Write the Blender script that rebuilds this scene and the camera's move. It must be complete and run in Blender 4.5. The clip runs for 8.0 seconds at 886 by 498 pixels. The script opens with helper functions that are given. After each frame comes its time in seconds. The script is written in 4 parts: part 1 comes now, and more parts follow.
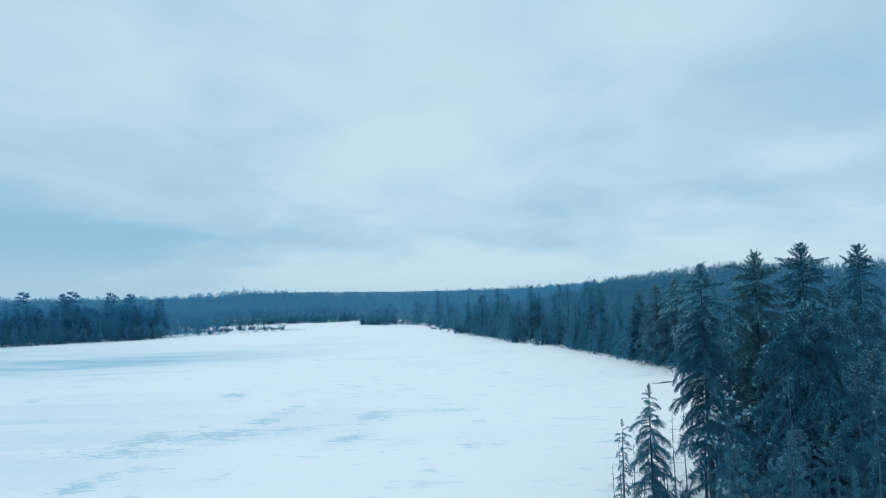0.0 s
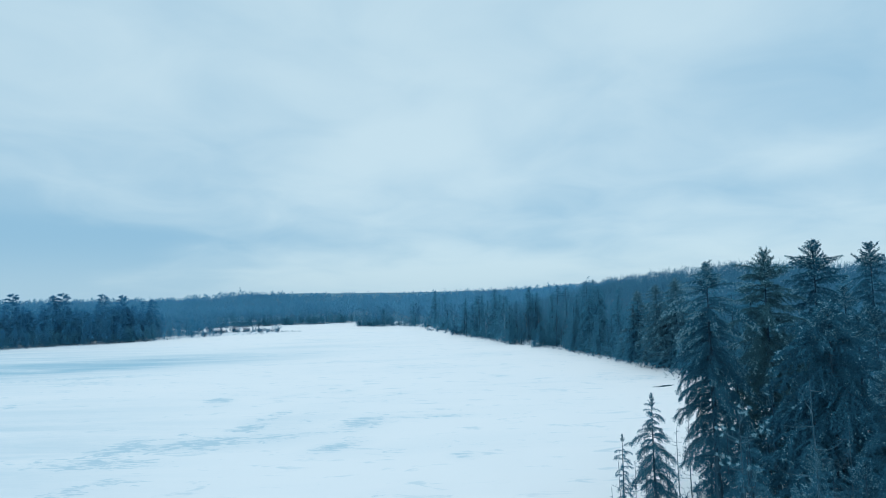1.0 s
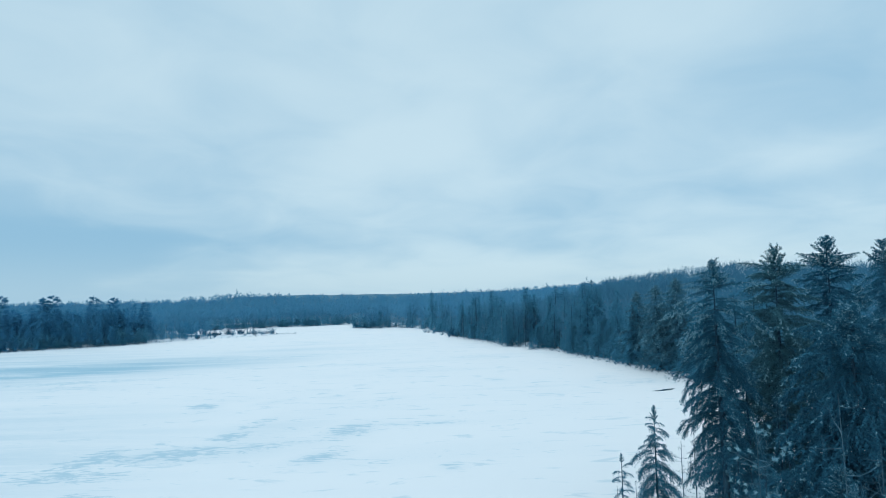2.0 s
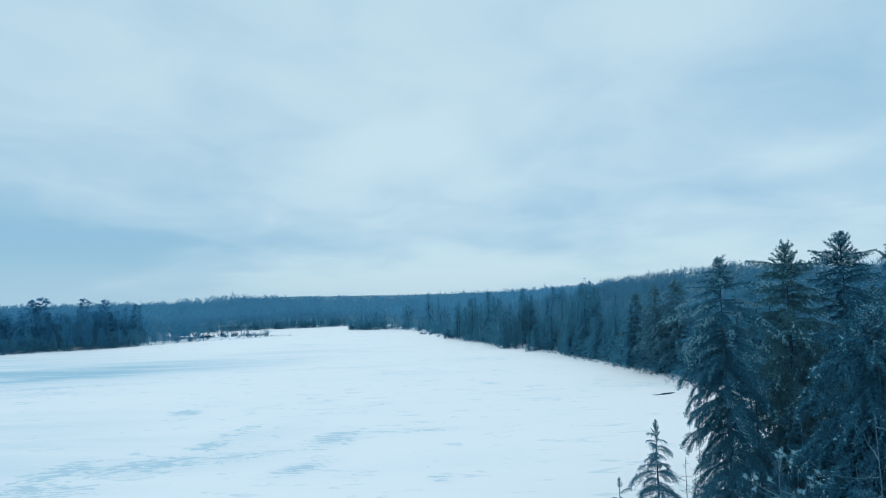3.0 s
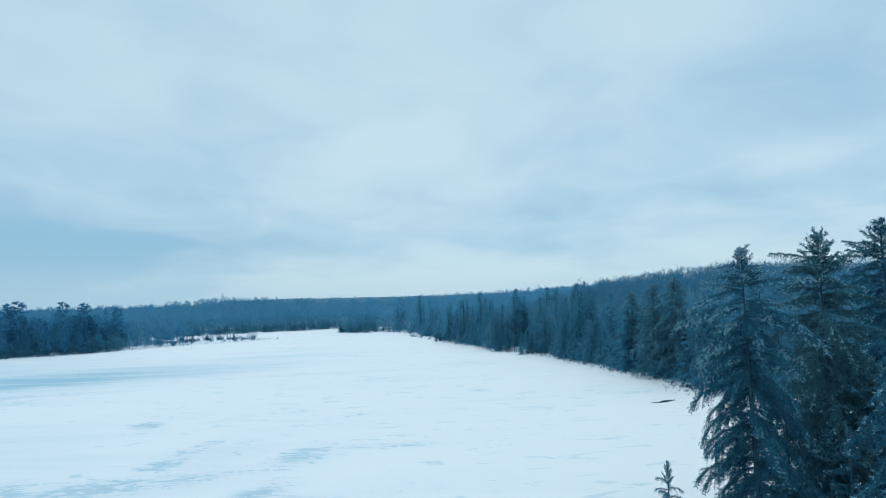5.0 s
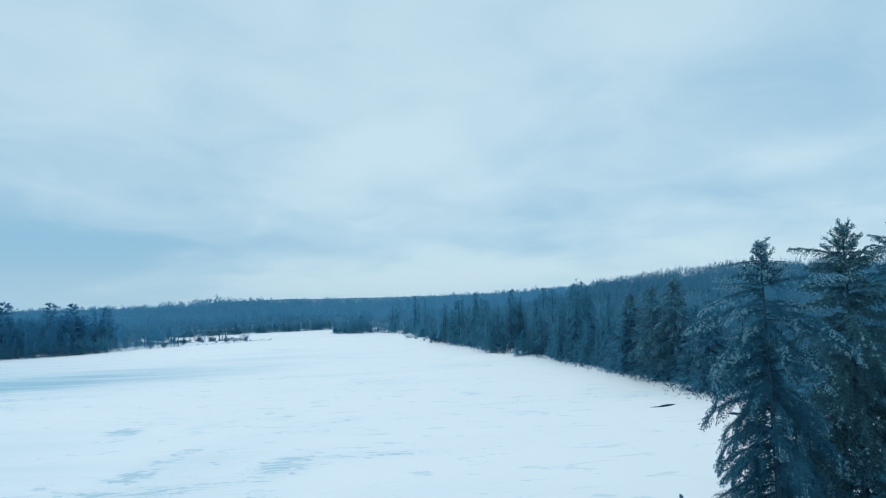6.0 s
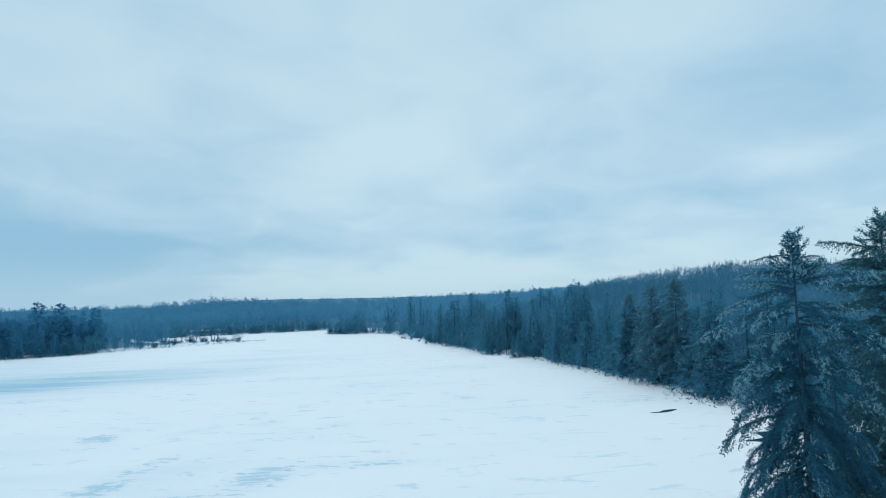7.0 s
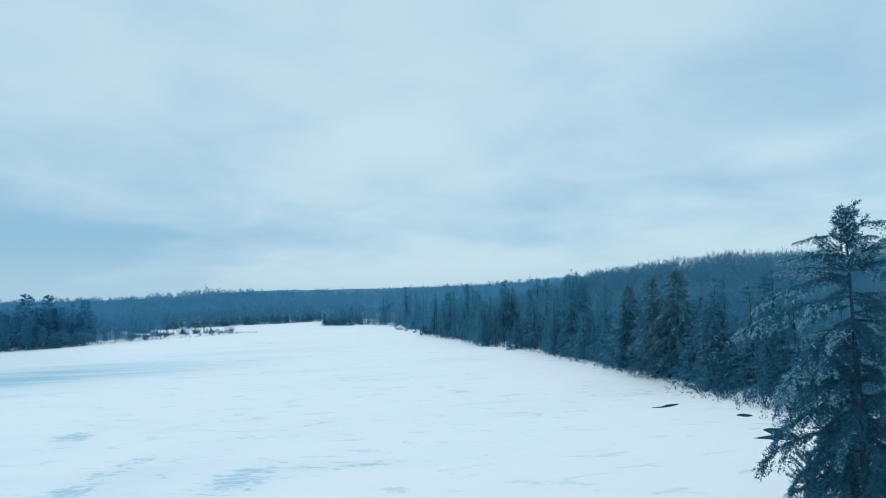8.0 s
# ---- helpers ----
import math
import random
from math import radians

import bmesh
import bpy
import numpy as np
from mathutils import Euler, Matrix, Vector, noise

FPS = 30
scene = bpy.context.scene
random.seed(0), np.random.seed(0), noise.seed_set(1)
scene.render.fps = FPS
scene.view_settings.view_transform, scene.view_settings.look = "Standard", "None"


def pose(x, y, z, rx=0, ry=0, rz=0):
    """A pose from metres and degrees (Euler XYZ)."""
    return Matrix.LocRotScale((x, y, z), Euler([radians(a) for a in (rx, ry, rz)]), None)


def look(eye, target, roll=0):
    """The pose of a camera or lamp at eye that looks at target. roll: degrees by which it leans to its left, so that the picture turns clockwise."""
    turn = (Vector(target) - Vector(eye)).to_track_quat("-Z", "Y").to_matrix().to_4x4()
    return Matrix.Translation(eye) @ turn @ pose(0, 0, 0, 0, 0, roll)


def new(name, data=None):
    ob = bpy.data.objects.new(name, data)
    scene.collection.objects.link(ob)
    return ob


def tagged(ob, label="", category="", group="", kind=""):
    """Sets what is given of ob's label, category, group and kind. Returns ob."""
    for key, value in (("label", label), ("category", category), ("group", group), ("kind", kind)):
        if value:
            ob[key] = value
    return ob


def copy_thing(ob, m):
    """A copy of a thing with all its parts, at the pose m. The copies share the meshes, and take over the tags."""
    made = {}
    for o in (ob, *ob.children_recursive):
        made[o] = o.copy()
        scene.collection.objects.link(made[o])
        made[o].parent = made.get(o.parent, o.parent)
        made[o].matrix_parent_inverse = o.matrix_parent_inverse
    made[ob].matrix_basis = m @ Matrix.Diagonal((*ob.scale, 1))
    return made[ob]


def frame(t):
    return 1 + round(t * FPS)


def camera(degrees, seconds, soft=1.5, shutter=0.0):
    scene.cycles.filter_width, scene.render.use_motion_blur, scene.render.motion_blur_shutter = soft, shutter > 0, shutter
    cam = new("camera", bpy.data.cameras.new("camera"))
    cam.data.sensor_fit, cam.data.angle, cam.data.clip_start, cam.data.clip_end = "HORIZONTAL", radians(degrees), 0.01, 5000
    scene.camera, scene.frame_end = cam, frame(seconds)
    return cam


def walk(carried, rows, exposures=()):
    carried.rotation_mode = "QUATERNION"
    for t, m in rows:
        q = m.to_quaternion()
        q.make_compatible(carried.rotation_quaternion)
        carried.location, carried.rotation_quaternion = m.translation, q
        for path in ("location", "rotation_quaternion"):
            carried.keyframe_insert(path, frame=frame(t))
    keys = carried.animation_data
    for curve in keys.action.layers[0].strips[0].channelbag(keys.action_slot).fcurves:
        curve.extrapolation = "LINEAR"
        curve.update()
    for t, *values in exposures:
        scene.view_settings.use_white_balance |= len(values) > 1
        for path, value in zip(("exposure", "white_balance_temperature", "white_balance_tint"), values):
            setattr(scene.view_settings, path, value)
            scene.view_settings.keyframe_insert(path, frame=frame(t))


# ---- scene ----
cam = camera(75.0, 8.0, 1.05)
PATH = [
    (0, (-0.708, -2.592, 18.36), (-0.631, -0.6, 18.514), -1.0),
    (0.5, (-0.107, -0.769, 18.371), (-0.027, 1.224, 18.527), -1.1),
    (1, (0.485, 0.972, 18.368), (0.566, 2.964, 18.525), -1.1),
    (1.5, (1.136, 2.833, 18.357), (1.218, 4.825, 18.516), -1.2),
    (3, (3.082, 8.15, 18.372), (3.172, 10.141, 18.537), -1.4),
    (3.5, (3.704, 9.981, 18.354), (3.797, 11.972, 18.52), -1.5),
    (4, (4.321, 11.799, 18.327), (4.419, 13.789, 18.495), -1.5),
    (4.5, (4.896, 13.573, 18.321), (4.998, 15.563, 18.49), -1.6),
    (6, (6.561, 19.046, 18.314), (6.677, 21.036, 18.485), -1.7),
    (6.5, (7.122, 20.998, 18.294), (7.243, 22.987, 18.465), -1.7),
    (7, (7.691, 22.98, 18.281), (7.815, 24.969, 18.453), -1.6),
    (7.5, (8.155, 24.898, 18.243), (8.283, 26.887, 18.408), -1.6),
    (8, (8.643, 27.02, 18.259), (8.776, 29.01, 18.399), -1.7),
]
walk(cam, [(t, look(eye, target, roll)) for t, eye, target, roll in PATH])

# ---- world and light: a bright, even winter overcast ----
SUN_DIR = Vector((-0.55, -0.62, 0.56)).normalized()
sun_data = bpy.data.lights.new("sun", "SUN")
sun_data.energy, sun_data.angle, sun_data.color = 1.0, radians(70), (0.68, 0.92, 1.08)
sun = new("sun", sun_data)
sun.rotation_mode = "QUATERNION"
sun.rotation_quaternion = SUN_DIR.to_track_quat("Z", "Y")


def node(tree, kind, **values):
    n = tree.nodes.new(kind)
    for key, value in values.items():
        if key in n.inputs:
            n.inputs[key].default_value = value
    return n


def math_node(tree, op, a, b=0.0, c=0.0):
    n = tree.nodes.new("ShaderNodeMath")
    n.operation = op
    for slot, value in zip(n.inputs, (a, b, c)):
        if isinstance(value, (int, float)):
            slot.default_value = value
        else:
            tree.links.new(value, slot)
    return n.outputs[0]


def step_node(tree, value, low, high):
    n = tree.nodes.new("ShaderNodeMapRange")
    n.interpolation_type = "SMOOTHSTEP"
    n.inputs["From Min"].default_value, n.inputs["From Max"].default_value = low, high
    tree.links.new(value, n.inputs["Value"])
    return n.outputs["Result"]


def mix_node(tree, fac, a, b):
    n = tree.nodes.new("ShaderNodeMix")
    n.data_type = "RGBA"
    for slot, value in zip((n.inputs[0], n.inputs[6], n.inputs[7]), (fac, a, b)):
        if isinstance(value, (int, float)):
            slot.default_value = value
        elif isinstance(value, tuple):
            slot.default_value = (*value, 1)
        else:
            tree.links.new(value, slot)
    return n.outputs[2]


def noise_node(tree, vector, scale, detail=4.0, rough=0.55, distortion=0.0):
    n = node(tree, "ShaderNodeTexNoise", Scale=scale, Detail=detail, Roughness=rough, Distortion=distortion)
    if vector is not None:
        tree.links.new(vector, n.inputs["Vector"])
    return n.outputs["Fac"]


world = bpy.data.worlds.new("world")
scene.world = world
world.use_nodes = True
wt = world.node_tree
wt.nodes.clear()
sky = wt.nodes.new("ShaderNodeTexSky")
sky.sky_type, sky.sun_disc = "NISHITA", False
sky.sun_elevation, sky.sun_rotation = math.asin(SUN_DIR.z), math.atan2(SUN_DIR.x, SUN_DIR.y)
coords = wt.nodes.new("ShaderNodeTexCoord").outputs["Generated"]
split = wt.nodes.new("ShaderNodeSeparateXYZ")
wt.links.new(coords, split.inputs[0])
up = math_node(wt, "MAXIMUM", split.outputs[2], 0.0)
# the cloud deck is flat, so its pattern closes up towards the horizon
deck = math_node(wt, "ADD", up, 0.22)
flat = wt.nodes.new("ShaderNodeCombineXYZ")
wt.links.new(math_node(wt, "DIVIDE", split.outputs[0], deck), flat.inputs[0])
wt.links.new(math_node(wt, "DIVIDE", split.outputs[1], deck), flat.inputs[1])
broad = noise_node(wt, flat.outputs[0], 0.75, 2.5, 0.45, 0.3)
fine = noise_node(wt, flat.outputs[0], 2.4, 5.0, 0.5, 0.5)
cloud = math_node(wt, "ADD", math_node(wt, "MULTIPLY", broad, 0.66), math_node(wt, "MULTIPLY", fine, 0.34))
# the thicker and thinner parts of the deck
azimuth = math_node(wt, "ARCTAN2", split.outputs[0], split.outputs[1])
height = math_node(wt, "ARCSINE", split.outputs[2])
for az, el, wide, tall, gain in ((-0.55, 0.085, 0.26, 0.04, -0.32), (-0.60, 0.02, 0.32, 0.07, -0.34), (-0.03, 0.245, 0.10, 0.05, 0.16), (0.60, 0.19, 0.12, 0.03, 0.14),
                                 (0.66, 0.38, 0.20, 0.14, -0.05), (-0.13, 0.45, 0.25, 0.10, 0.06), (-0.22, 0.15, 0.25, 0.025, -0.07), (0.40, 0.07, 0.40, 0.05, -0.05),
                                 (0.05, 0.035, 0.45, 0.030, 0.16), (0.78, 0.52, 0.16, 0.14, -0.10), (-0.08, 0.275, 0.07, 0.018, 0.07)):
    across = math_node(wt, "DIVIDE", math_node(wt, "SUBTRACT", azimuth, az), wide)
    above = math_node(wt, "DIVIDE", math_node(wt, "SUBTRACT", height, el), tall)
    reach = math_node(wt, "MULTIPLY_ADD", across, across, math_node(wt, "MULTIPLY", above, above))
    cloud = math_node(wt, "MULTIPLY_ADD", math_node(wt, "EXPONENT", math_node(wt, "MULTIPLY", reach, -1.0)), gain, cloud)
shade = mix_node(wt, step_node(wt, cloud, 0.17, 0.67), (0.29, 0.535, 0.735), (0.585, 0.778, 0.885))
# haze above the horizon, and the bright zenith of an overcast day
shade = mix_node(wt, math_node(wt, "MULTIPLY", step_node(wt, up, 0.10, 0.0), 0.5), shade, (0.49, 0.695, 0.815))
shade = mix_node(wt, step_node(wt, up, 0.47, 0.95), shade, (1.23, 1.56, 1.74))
dim = wt.nodes.new("ShaderNodeMix")
dim.data_type, dim.blend_type = "RGBA", "MULTIPLY"
dim.inputs[0].default_value = 1.0
wt.links.new(sky.outputs[0], dim.inputs[6])
dim.inputs[7].default_value = (0.1, 0.1, 0.1, 1)
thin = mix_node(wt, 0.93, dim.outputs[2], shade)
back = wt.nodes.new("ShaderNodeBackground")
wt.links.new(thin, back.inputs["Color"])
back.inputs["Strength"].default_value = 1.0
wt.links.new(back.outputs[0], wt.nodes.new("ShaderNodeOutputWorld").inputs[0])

# ---- materials ----


def material(name, rough=0.8, spec=0.3):
    m = bpy.data.materials.new(name)
    m.use_nodes = True
    t = m.node_tree
    b = t.nodes["Principled BSDF"]
    b.inputs["Roughness"].default_value = rough
    b.inputs["Specular IOR Level"].default_value = spec
    return m, t, b


def place_vector(t, sx=1.0, sy=1.0, sz=1.0, turn=0.0):
    c = t.nodes.new("ShaderNodeTexCoord")
    m = t.nodes.new("ShaderNodeMapping")
    m.inputs["Scale"].default_value = (sx, sy, sz)
    m.inputs["Rotation"].default_value = (0, 0, turn)
    t.links.new(c.outputs["Object"], m.inputs["Vector"])
    return m.outputs[0]


def bump(t, b, height, strength, distance):
    n = node(t, "ShaderNodeBump", Strength=strength, Distance=distance)
    t.links.new(height, n.inputs["Height"])
    t.links.new(n.outputs[0], b.inputs["Normal"])


def foliage_material(name, low, high, rough=0.65, scale=0.6, speckle=0.12, rime=0.2, thin=0.42):
    """Needles or twigs: they vary from spray to spray, from tree to tree and along the tree."""
    m, t, b = material(name, rough, 0.06)
    geo = t.nodes.new("ShaderNodeNewGeometry")
    info = t.nodes.new("ShaderNodeObjectInfo")
    patch = noise_node(t, place_vector(t), scale, 3.0)
    fac = math_node(t, "MULTIPLY_ADD", geo.outputs["Random Per Island"], speckle, math_node(t, "MULTIPLY_ADD", patch, 1.2 - speckle, -0.2))
    fac = math_node(t, "MULTIPLY_ADD", info.outputs["Random"], 0.3, math_node(t, "SUBTRACT", fac, 0.1))
    # rime settles on what faces upwards
    facing = t.nodes.new("ShaderNodeSeparateXYZ")
    t.links.new(geo.outputs["True Normal"], facing.inputs[0])
    fac = math_node(t, "MULTIPLY_ADD", math_node(t, "ABSOLUTE", facing.outputs[2]), rime, math_node(t, "SUBTRACT", fac, rime * 0.4))
    clamp = t.nodes.new("ShaderNodeClamp")
    t.links.new(fac, clamp.inputs[0])
    colour = mix_node(t, clamp.outputs[0], low, high)
    t.links.new(colour, b.inputs["Base Color"])
    # thin needles let part of their light through
    leaf = t.nodes.new("ShaderNodeBsdfTranslucent")
    t.links.new(colour, leaf.inputs["Color"])
    both = t.nodes.new("ShaderNodeMixShader")
    both.inputs[0].default_value = thin
    t.links.new(b.outputs[0], both.inputs[1])
    t.links.new(leaf.outputs[0], both.inputs[2])
    t.links.new(both.outputs[0], t.nodes["Material Output"].inputs["Surface"])
    return m


def bark_material(name, low, high, scale=3.0):
    m, t, b = material(name, 0.9, 0.2)
    v = place_vector(t, scale, scale, scale * 0.25)
    grain = noise_node(t, v, 4.0, 5.0, 0.65)
    patch = noise_node(t, place_vector(t), 0.7, 3.0)
    fac = math_node(t, "MULTIPLY_ADD", grain, 0.7, math_node(t, "MULTIPLY_ADD", patch, 0.6, -0.15))
    t.links.new(mix_node(t, step_node(t, fac, 0.25, 0.8), low, high), b.inputs["Base Color"])
    bump(t, b, grain, 0.6, 0.03)
    return m


NEEDLE = foliage_material("needles", (0.018, 0.098, 0.160), (0.050, 0.190, 0.272), speckle=0.06, thin=0.4)
NEEDLE_OLIVE = foliage_material("olive_needles", (0.034, 0.112, 0.150), (0.076, 0.204, 0.246), speckle=0.06, thin=0.4)
NEEDLE_PALE = foliage_material("pale_needles", (0.042, 0.138, 0.196), (0.098, 0.245, 0.315))
RIME = foliage_material("rimed_needles", (0.115, 0.285, 0.365), (0.290, 0.510, 0.590))
# shore and ridge growth: colours raised and blued to stand in for haze
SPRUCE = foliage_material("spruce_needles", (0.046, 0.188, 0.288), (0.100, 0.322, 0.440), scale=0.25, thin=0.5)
TWIG = foliage_material("rimed_hazed_twigs", (0.052, 0.188, 0.288), (0.110, 0.290, 0.402), 0.85, 0.12, 0.12, 0.05, 0.5)
# far and left-bank trees: distance haze put into paler, bluer base colours
FAR_TWIG = foliage_material("frosted_hazed_canopy", (0.080, 0.265, 0.408), (0.132, 0.352, 0.495), 0.9, 0.10, 0.06, 0.0)
FAR_SPRUCE = foliage_material("hazed_spruce", (0.062, 0.255, 0.400), (0.118, 0.362, 0.505), 0.85, 0.10, 0.10, 0.12)
DIM_SPRUCE = foliage_material("hazed_shore_spruce", (0.044, 0.205, 0.350), (0.086, 0.298, 0.455), 0.85, 0.10, 0.10, 0.12)
DIM_TWIG = foliage_material("hazed_shore_twigs", (0.055, 0.222, 0.368), (0.100, 0.310, 0.460), 0.9, 0.10, 0.10, 0.10)
BRUSH = foliage_material("brush", (0.010, 0.070, 0.135), (0.040, 0.140, 0.225), 0.9, 0.3)
REED = foliage_material("dry_reeds", (0.016, 0.095, 0.170), (0.050, 0.170, 0.260), 0.9, 0.3)
BARK = bark_material("bark", (0.012, 0.045, 0.072), (0.038, 0.098, 0.138))
# far trunks, lightened by the same haze in the colour
FAR_BARK = bark_material("hazed_bark", (0.040, 0.190, 0.310), (0.090, 0.290, 0.420))
PALE_BARK = bark_material("lichened_bark", (0.028, 0.080, 0.115), (0.090, 0.165, 0.210))
DEAD_BARK = bark_material("weathered_wood", (0.030, 0.082, 0.116), (0.072, 0.142, 0.184))
BIRCH = bark_material("birch_bark", (0.10, 0.19, 0.25), (0.36, 0.50, 0.58))


def snow_material(name):
    m, t, b = material(name, 0.75, 0.25)
    soft = noise_node(t, place_vector(t), 0.05, 4.0)
    grain = noise_node(t, place_vector(t, 1, 1.6, 1), 0.8, 6.0, 0.6)
    white = mix_node(t, soft, (0.56, 0.615, 0.655), (0.62, 0.645, 0.67))
    # away from the shore the snow turns patchily dark, close to the canopy's tone
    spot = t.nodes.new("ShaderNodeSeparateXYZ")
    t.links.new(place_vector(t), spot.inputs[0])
    dark_part = math_node(t, "ADD", noise_node(t, place_vector(t), 0.9, 6.0, 0.7), math_node(t, "MULTIPLY", step_node(t, spot.outputs[2], 0.3, 1.1), 0.72))
    dark_tone = mix_node(t, grain, (0.018, 0.085, 0.135), (0.055, 0.165, 0.235))
    t.links.new(mix_node(t, step_node(t, dark_part, 0.95, 1.15), white, dark_tone), b.inputs["Base Color"])
    bump(t, b, grain, 0.35, 0.10)
    return m


SNOW = snow_material("snow")

# wind-swept patches where the ice shows: x, y, half length, half width, turn, depth
PATCHES = [(-36.1, 69.4, 12.8, 3.4, -5.0, 0.95), (-37.0, 76.0, 6.6, 4.9, 62.0, 1.0), (-27.6, 77.2, 10.1, 5.0, 18.0, 1.0), (-17.8, 80.0, 8.6, 3.4, 19.0, 0.81), (-23.5, 85.4, 4.2, 3.8, 54.0, 1.04),
           (-22.5, 92.8, 7.4, 2.7, 71.0, 0.76), (-8.4, 87.0, 7.4, 4.3, 59.0, 0.95), (-9.9, 74.2, 5.4, 3.2, 44.0, 0.85), (1.2, 90.3, 11.5, 2.3, 2.0, 0.66), (-36.1, 108.7, 3.2, 4.1, 41.0, 1.04),
           (-34.8, 57.2, 4.3, 2.8, 62.0, 1.0), (-31.7, 61.5, 6.9, 2.7, 20.0, 0.71), (-72.7, 108.2, 3.4, 5.0, 24.0, 0.85), (-32.0, 83.2, 1.6, 2.2, 28.0, 0.76), (-35.3, 103.7, 5.3, 2.4, 21.0, 0.57),
           (-17.2, 89.5, 2.7, 2.3, 15.0, 0.57), (5.1, 68.6, 2.1, 2.0, 31.0, 0.66), (-14.3, 115.0, 3.4, 2.7, 31.0, 0.66), (-3.5, 111.4, 4.6, 2.3, 35.0, 0.57), (-24.6, 111.2, 5.3, 2.4, 41.0, 0.57),
           (18.1, 131.2, 3.0, 3.4, 20.0, 0.66), (-75.8, 135.4, 10.9, 5.9, 22.0, 0.76),
           (-94, 176, 48, 11, 24, 1.15), (-80, 144, 30, 4.5, 12, 0.8), (-14, 167, 34, 3.5, 8, 0.55), (-45, 190, 40, 6, 20, 0.7), (22, 120, 14, 1.6, 6, 0.5), (-40, 240, 34, 5, 12, 0.5)]

# broad bluish stretches: thin snow, plus lens shading on the left put into colour
VEILS = [(-105, 168, 80, 30, 20, 3.3), (-170, 170, 110, 95, 0, 2.2), (-60, 75, 38, 48, 20, 1.2), (-50, 215, 60, 12, 14, 0.7), (-28, 77, 22, 7, 14, 0.9), (-20, 90, 18, 9, 60, 0.6)]


def ice_material():
    m, t, b = material("snow_on_ice", 0.6, 0.3)
    v = place_vector(t)
    drift = noise_node(t, place_vector(t, 0.30, 1.0, 1.0, 0.24), 1.0, 8.0, 0.66, 1.5)
    wide = noise_node(t, place_vector(t, 0.35, 1.0, 1.0, 0.2), 0.055, 4.0, 0.55, 0.4)
    mask = None
    for x, y, a, w, turn, depth in PATCHES:
        mp = t.nodes.new("ShaderNodeMapping")
        mp.vector_type = "TEXTURE"
        mp.inputs["Location"].default_value = (x, y, 0)
        mp.inputs["Rotation"].default_value = (0, 0, radians(turn))
        mp.inputs["Scale"].default_value = (a, w, 1)
        t.links.new(v, mp.inputs["Vector"])
        ln = t.nodes.new("ShaderNodeVectorMath")
        ln.operation = "LENGTH"
        t.links.new(mp.outputs[0], ln.inputs[0])
        lobe = math_node(t, "MULTIPLY", step_node(t, ln.outputs["Value"], 1.5, 0.1), depth)
        mask = lobe if mask is None else math_node(t, "MAXIMUM", mask, lobe)
    lens_and_snow_veil = None
    for x, y, a, w, turn, depth in VEILS:
        mp = t.nodes.new("ShaderNodeMapping")
        mp.vector_type = "TEXTURE"
        mp.inputs["Location"].default_value = (x, y, 0)
        mp.inputs["Rotation"].default_value = (0, 0, radians(turn))
        mp.inputs["Scale"].default_value = (a, w, 1)
        t.links.new(v, mp.inputs["Vector"])
        ln = t.nodes.new("ShaderNodeVectorMath")
        ln.operation = "LENGTH"
        t.links.new(mp.outputs[0], ln.inputs[0])
        lobe = math_node(t, "MULTIPLY", step_node(t, ln.outputs["Value"], 1.3, 0.0), depth)
        lens_and_snow_veil = lobe if lens_and_snow_veil is None else math_node(t, "MAXIMUM", lens_and_snow_veil, lobe)
    scatter = step_node(t, wide, 0.50, 0.72)
    mask = math_node(t, "MAXIMUM", mask, math_node(t, "MULTIPLY", scatter, 0.6))
    middle = noise_node(t, place_vector(t, 0.40, 1.0, 1.0, 0.35), 0.34, 5.0, 0.6, 0.9)
    broken = math_node(t, "MULTIPLY_ADD", drift, 0.98, math_node(t, "MULTIPLY", middle, 0.26))
    bare = step_node(t, math_node(t, "MULTIPLY_ADD", mask, 0.285, broken), 0.79, 0.91)
    bare = math_node(t, "MULTIPLY", bare, 0.80)
    bands = noise_node(t, place_vector(t, 0.16, 1.0, 1.0, 0.30), 0.14, 6.0, 0.6, 0.8)
    streak = math_node(t, "MULTIPLY_ADD", drift, 1.2, math_node(t, "MULTIPLY_ADD", bands, 3.4, -1.35))
    veil = math_node(t, "MULTIPLY", math_node(t, "MAXIMUM", math_node(t, "MULTIPLY", mask, 0.6), math_node(t, "MULTIPLY", lens_and_snow_veil, streak)), 0.32)
    dashes = noise_node(t, place_vector(t, 0.36, 1.0, 1.0, 0.2), 0.42, 6.0, 0.62, 0.8)
    dashes = math_node(t, "MULTIPLY", step_node(t, dashes, 0.57, 0.67), 0.40)
    fac = math_node(t, "MAXIMUM", math_node(t, "MAXIMUM", bare, dashes), veil)
    tone = noise_node(t, v, 0.03, 3.0)
    white = mix_node(t, tone, (0.625, 0.632, 0.648), (0.685, 0.665, 0.665))
    t.links.new(mix_node(t, fac, white, (0.275, 0.420, 0.500)), b.inputs["Base Color"])
    t.links.new(math_node(t, "MULTIPLY_ADD", bare, -0.15, 0.7), b.inputs["Roughness"])
    bump(t, b, drift, 0.25, 0.08)
    return m


ICE = ice_material()
WATER, water_tree, water_bsdf = material("dark_open_water", 0.06, 0.5)
water_bsdf.inputs["Base Color"].default_value = (0.020, 0.048, 0.062, 1)
bump(water_tree, water_bsdf, noise_node(water_tree, place_vector(water_tree), 2.0, 3.0), 0.08, 0.02)

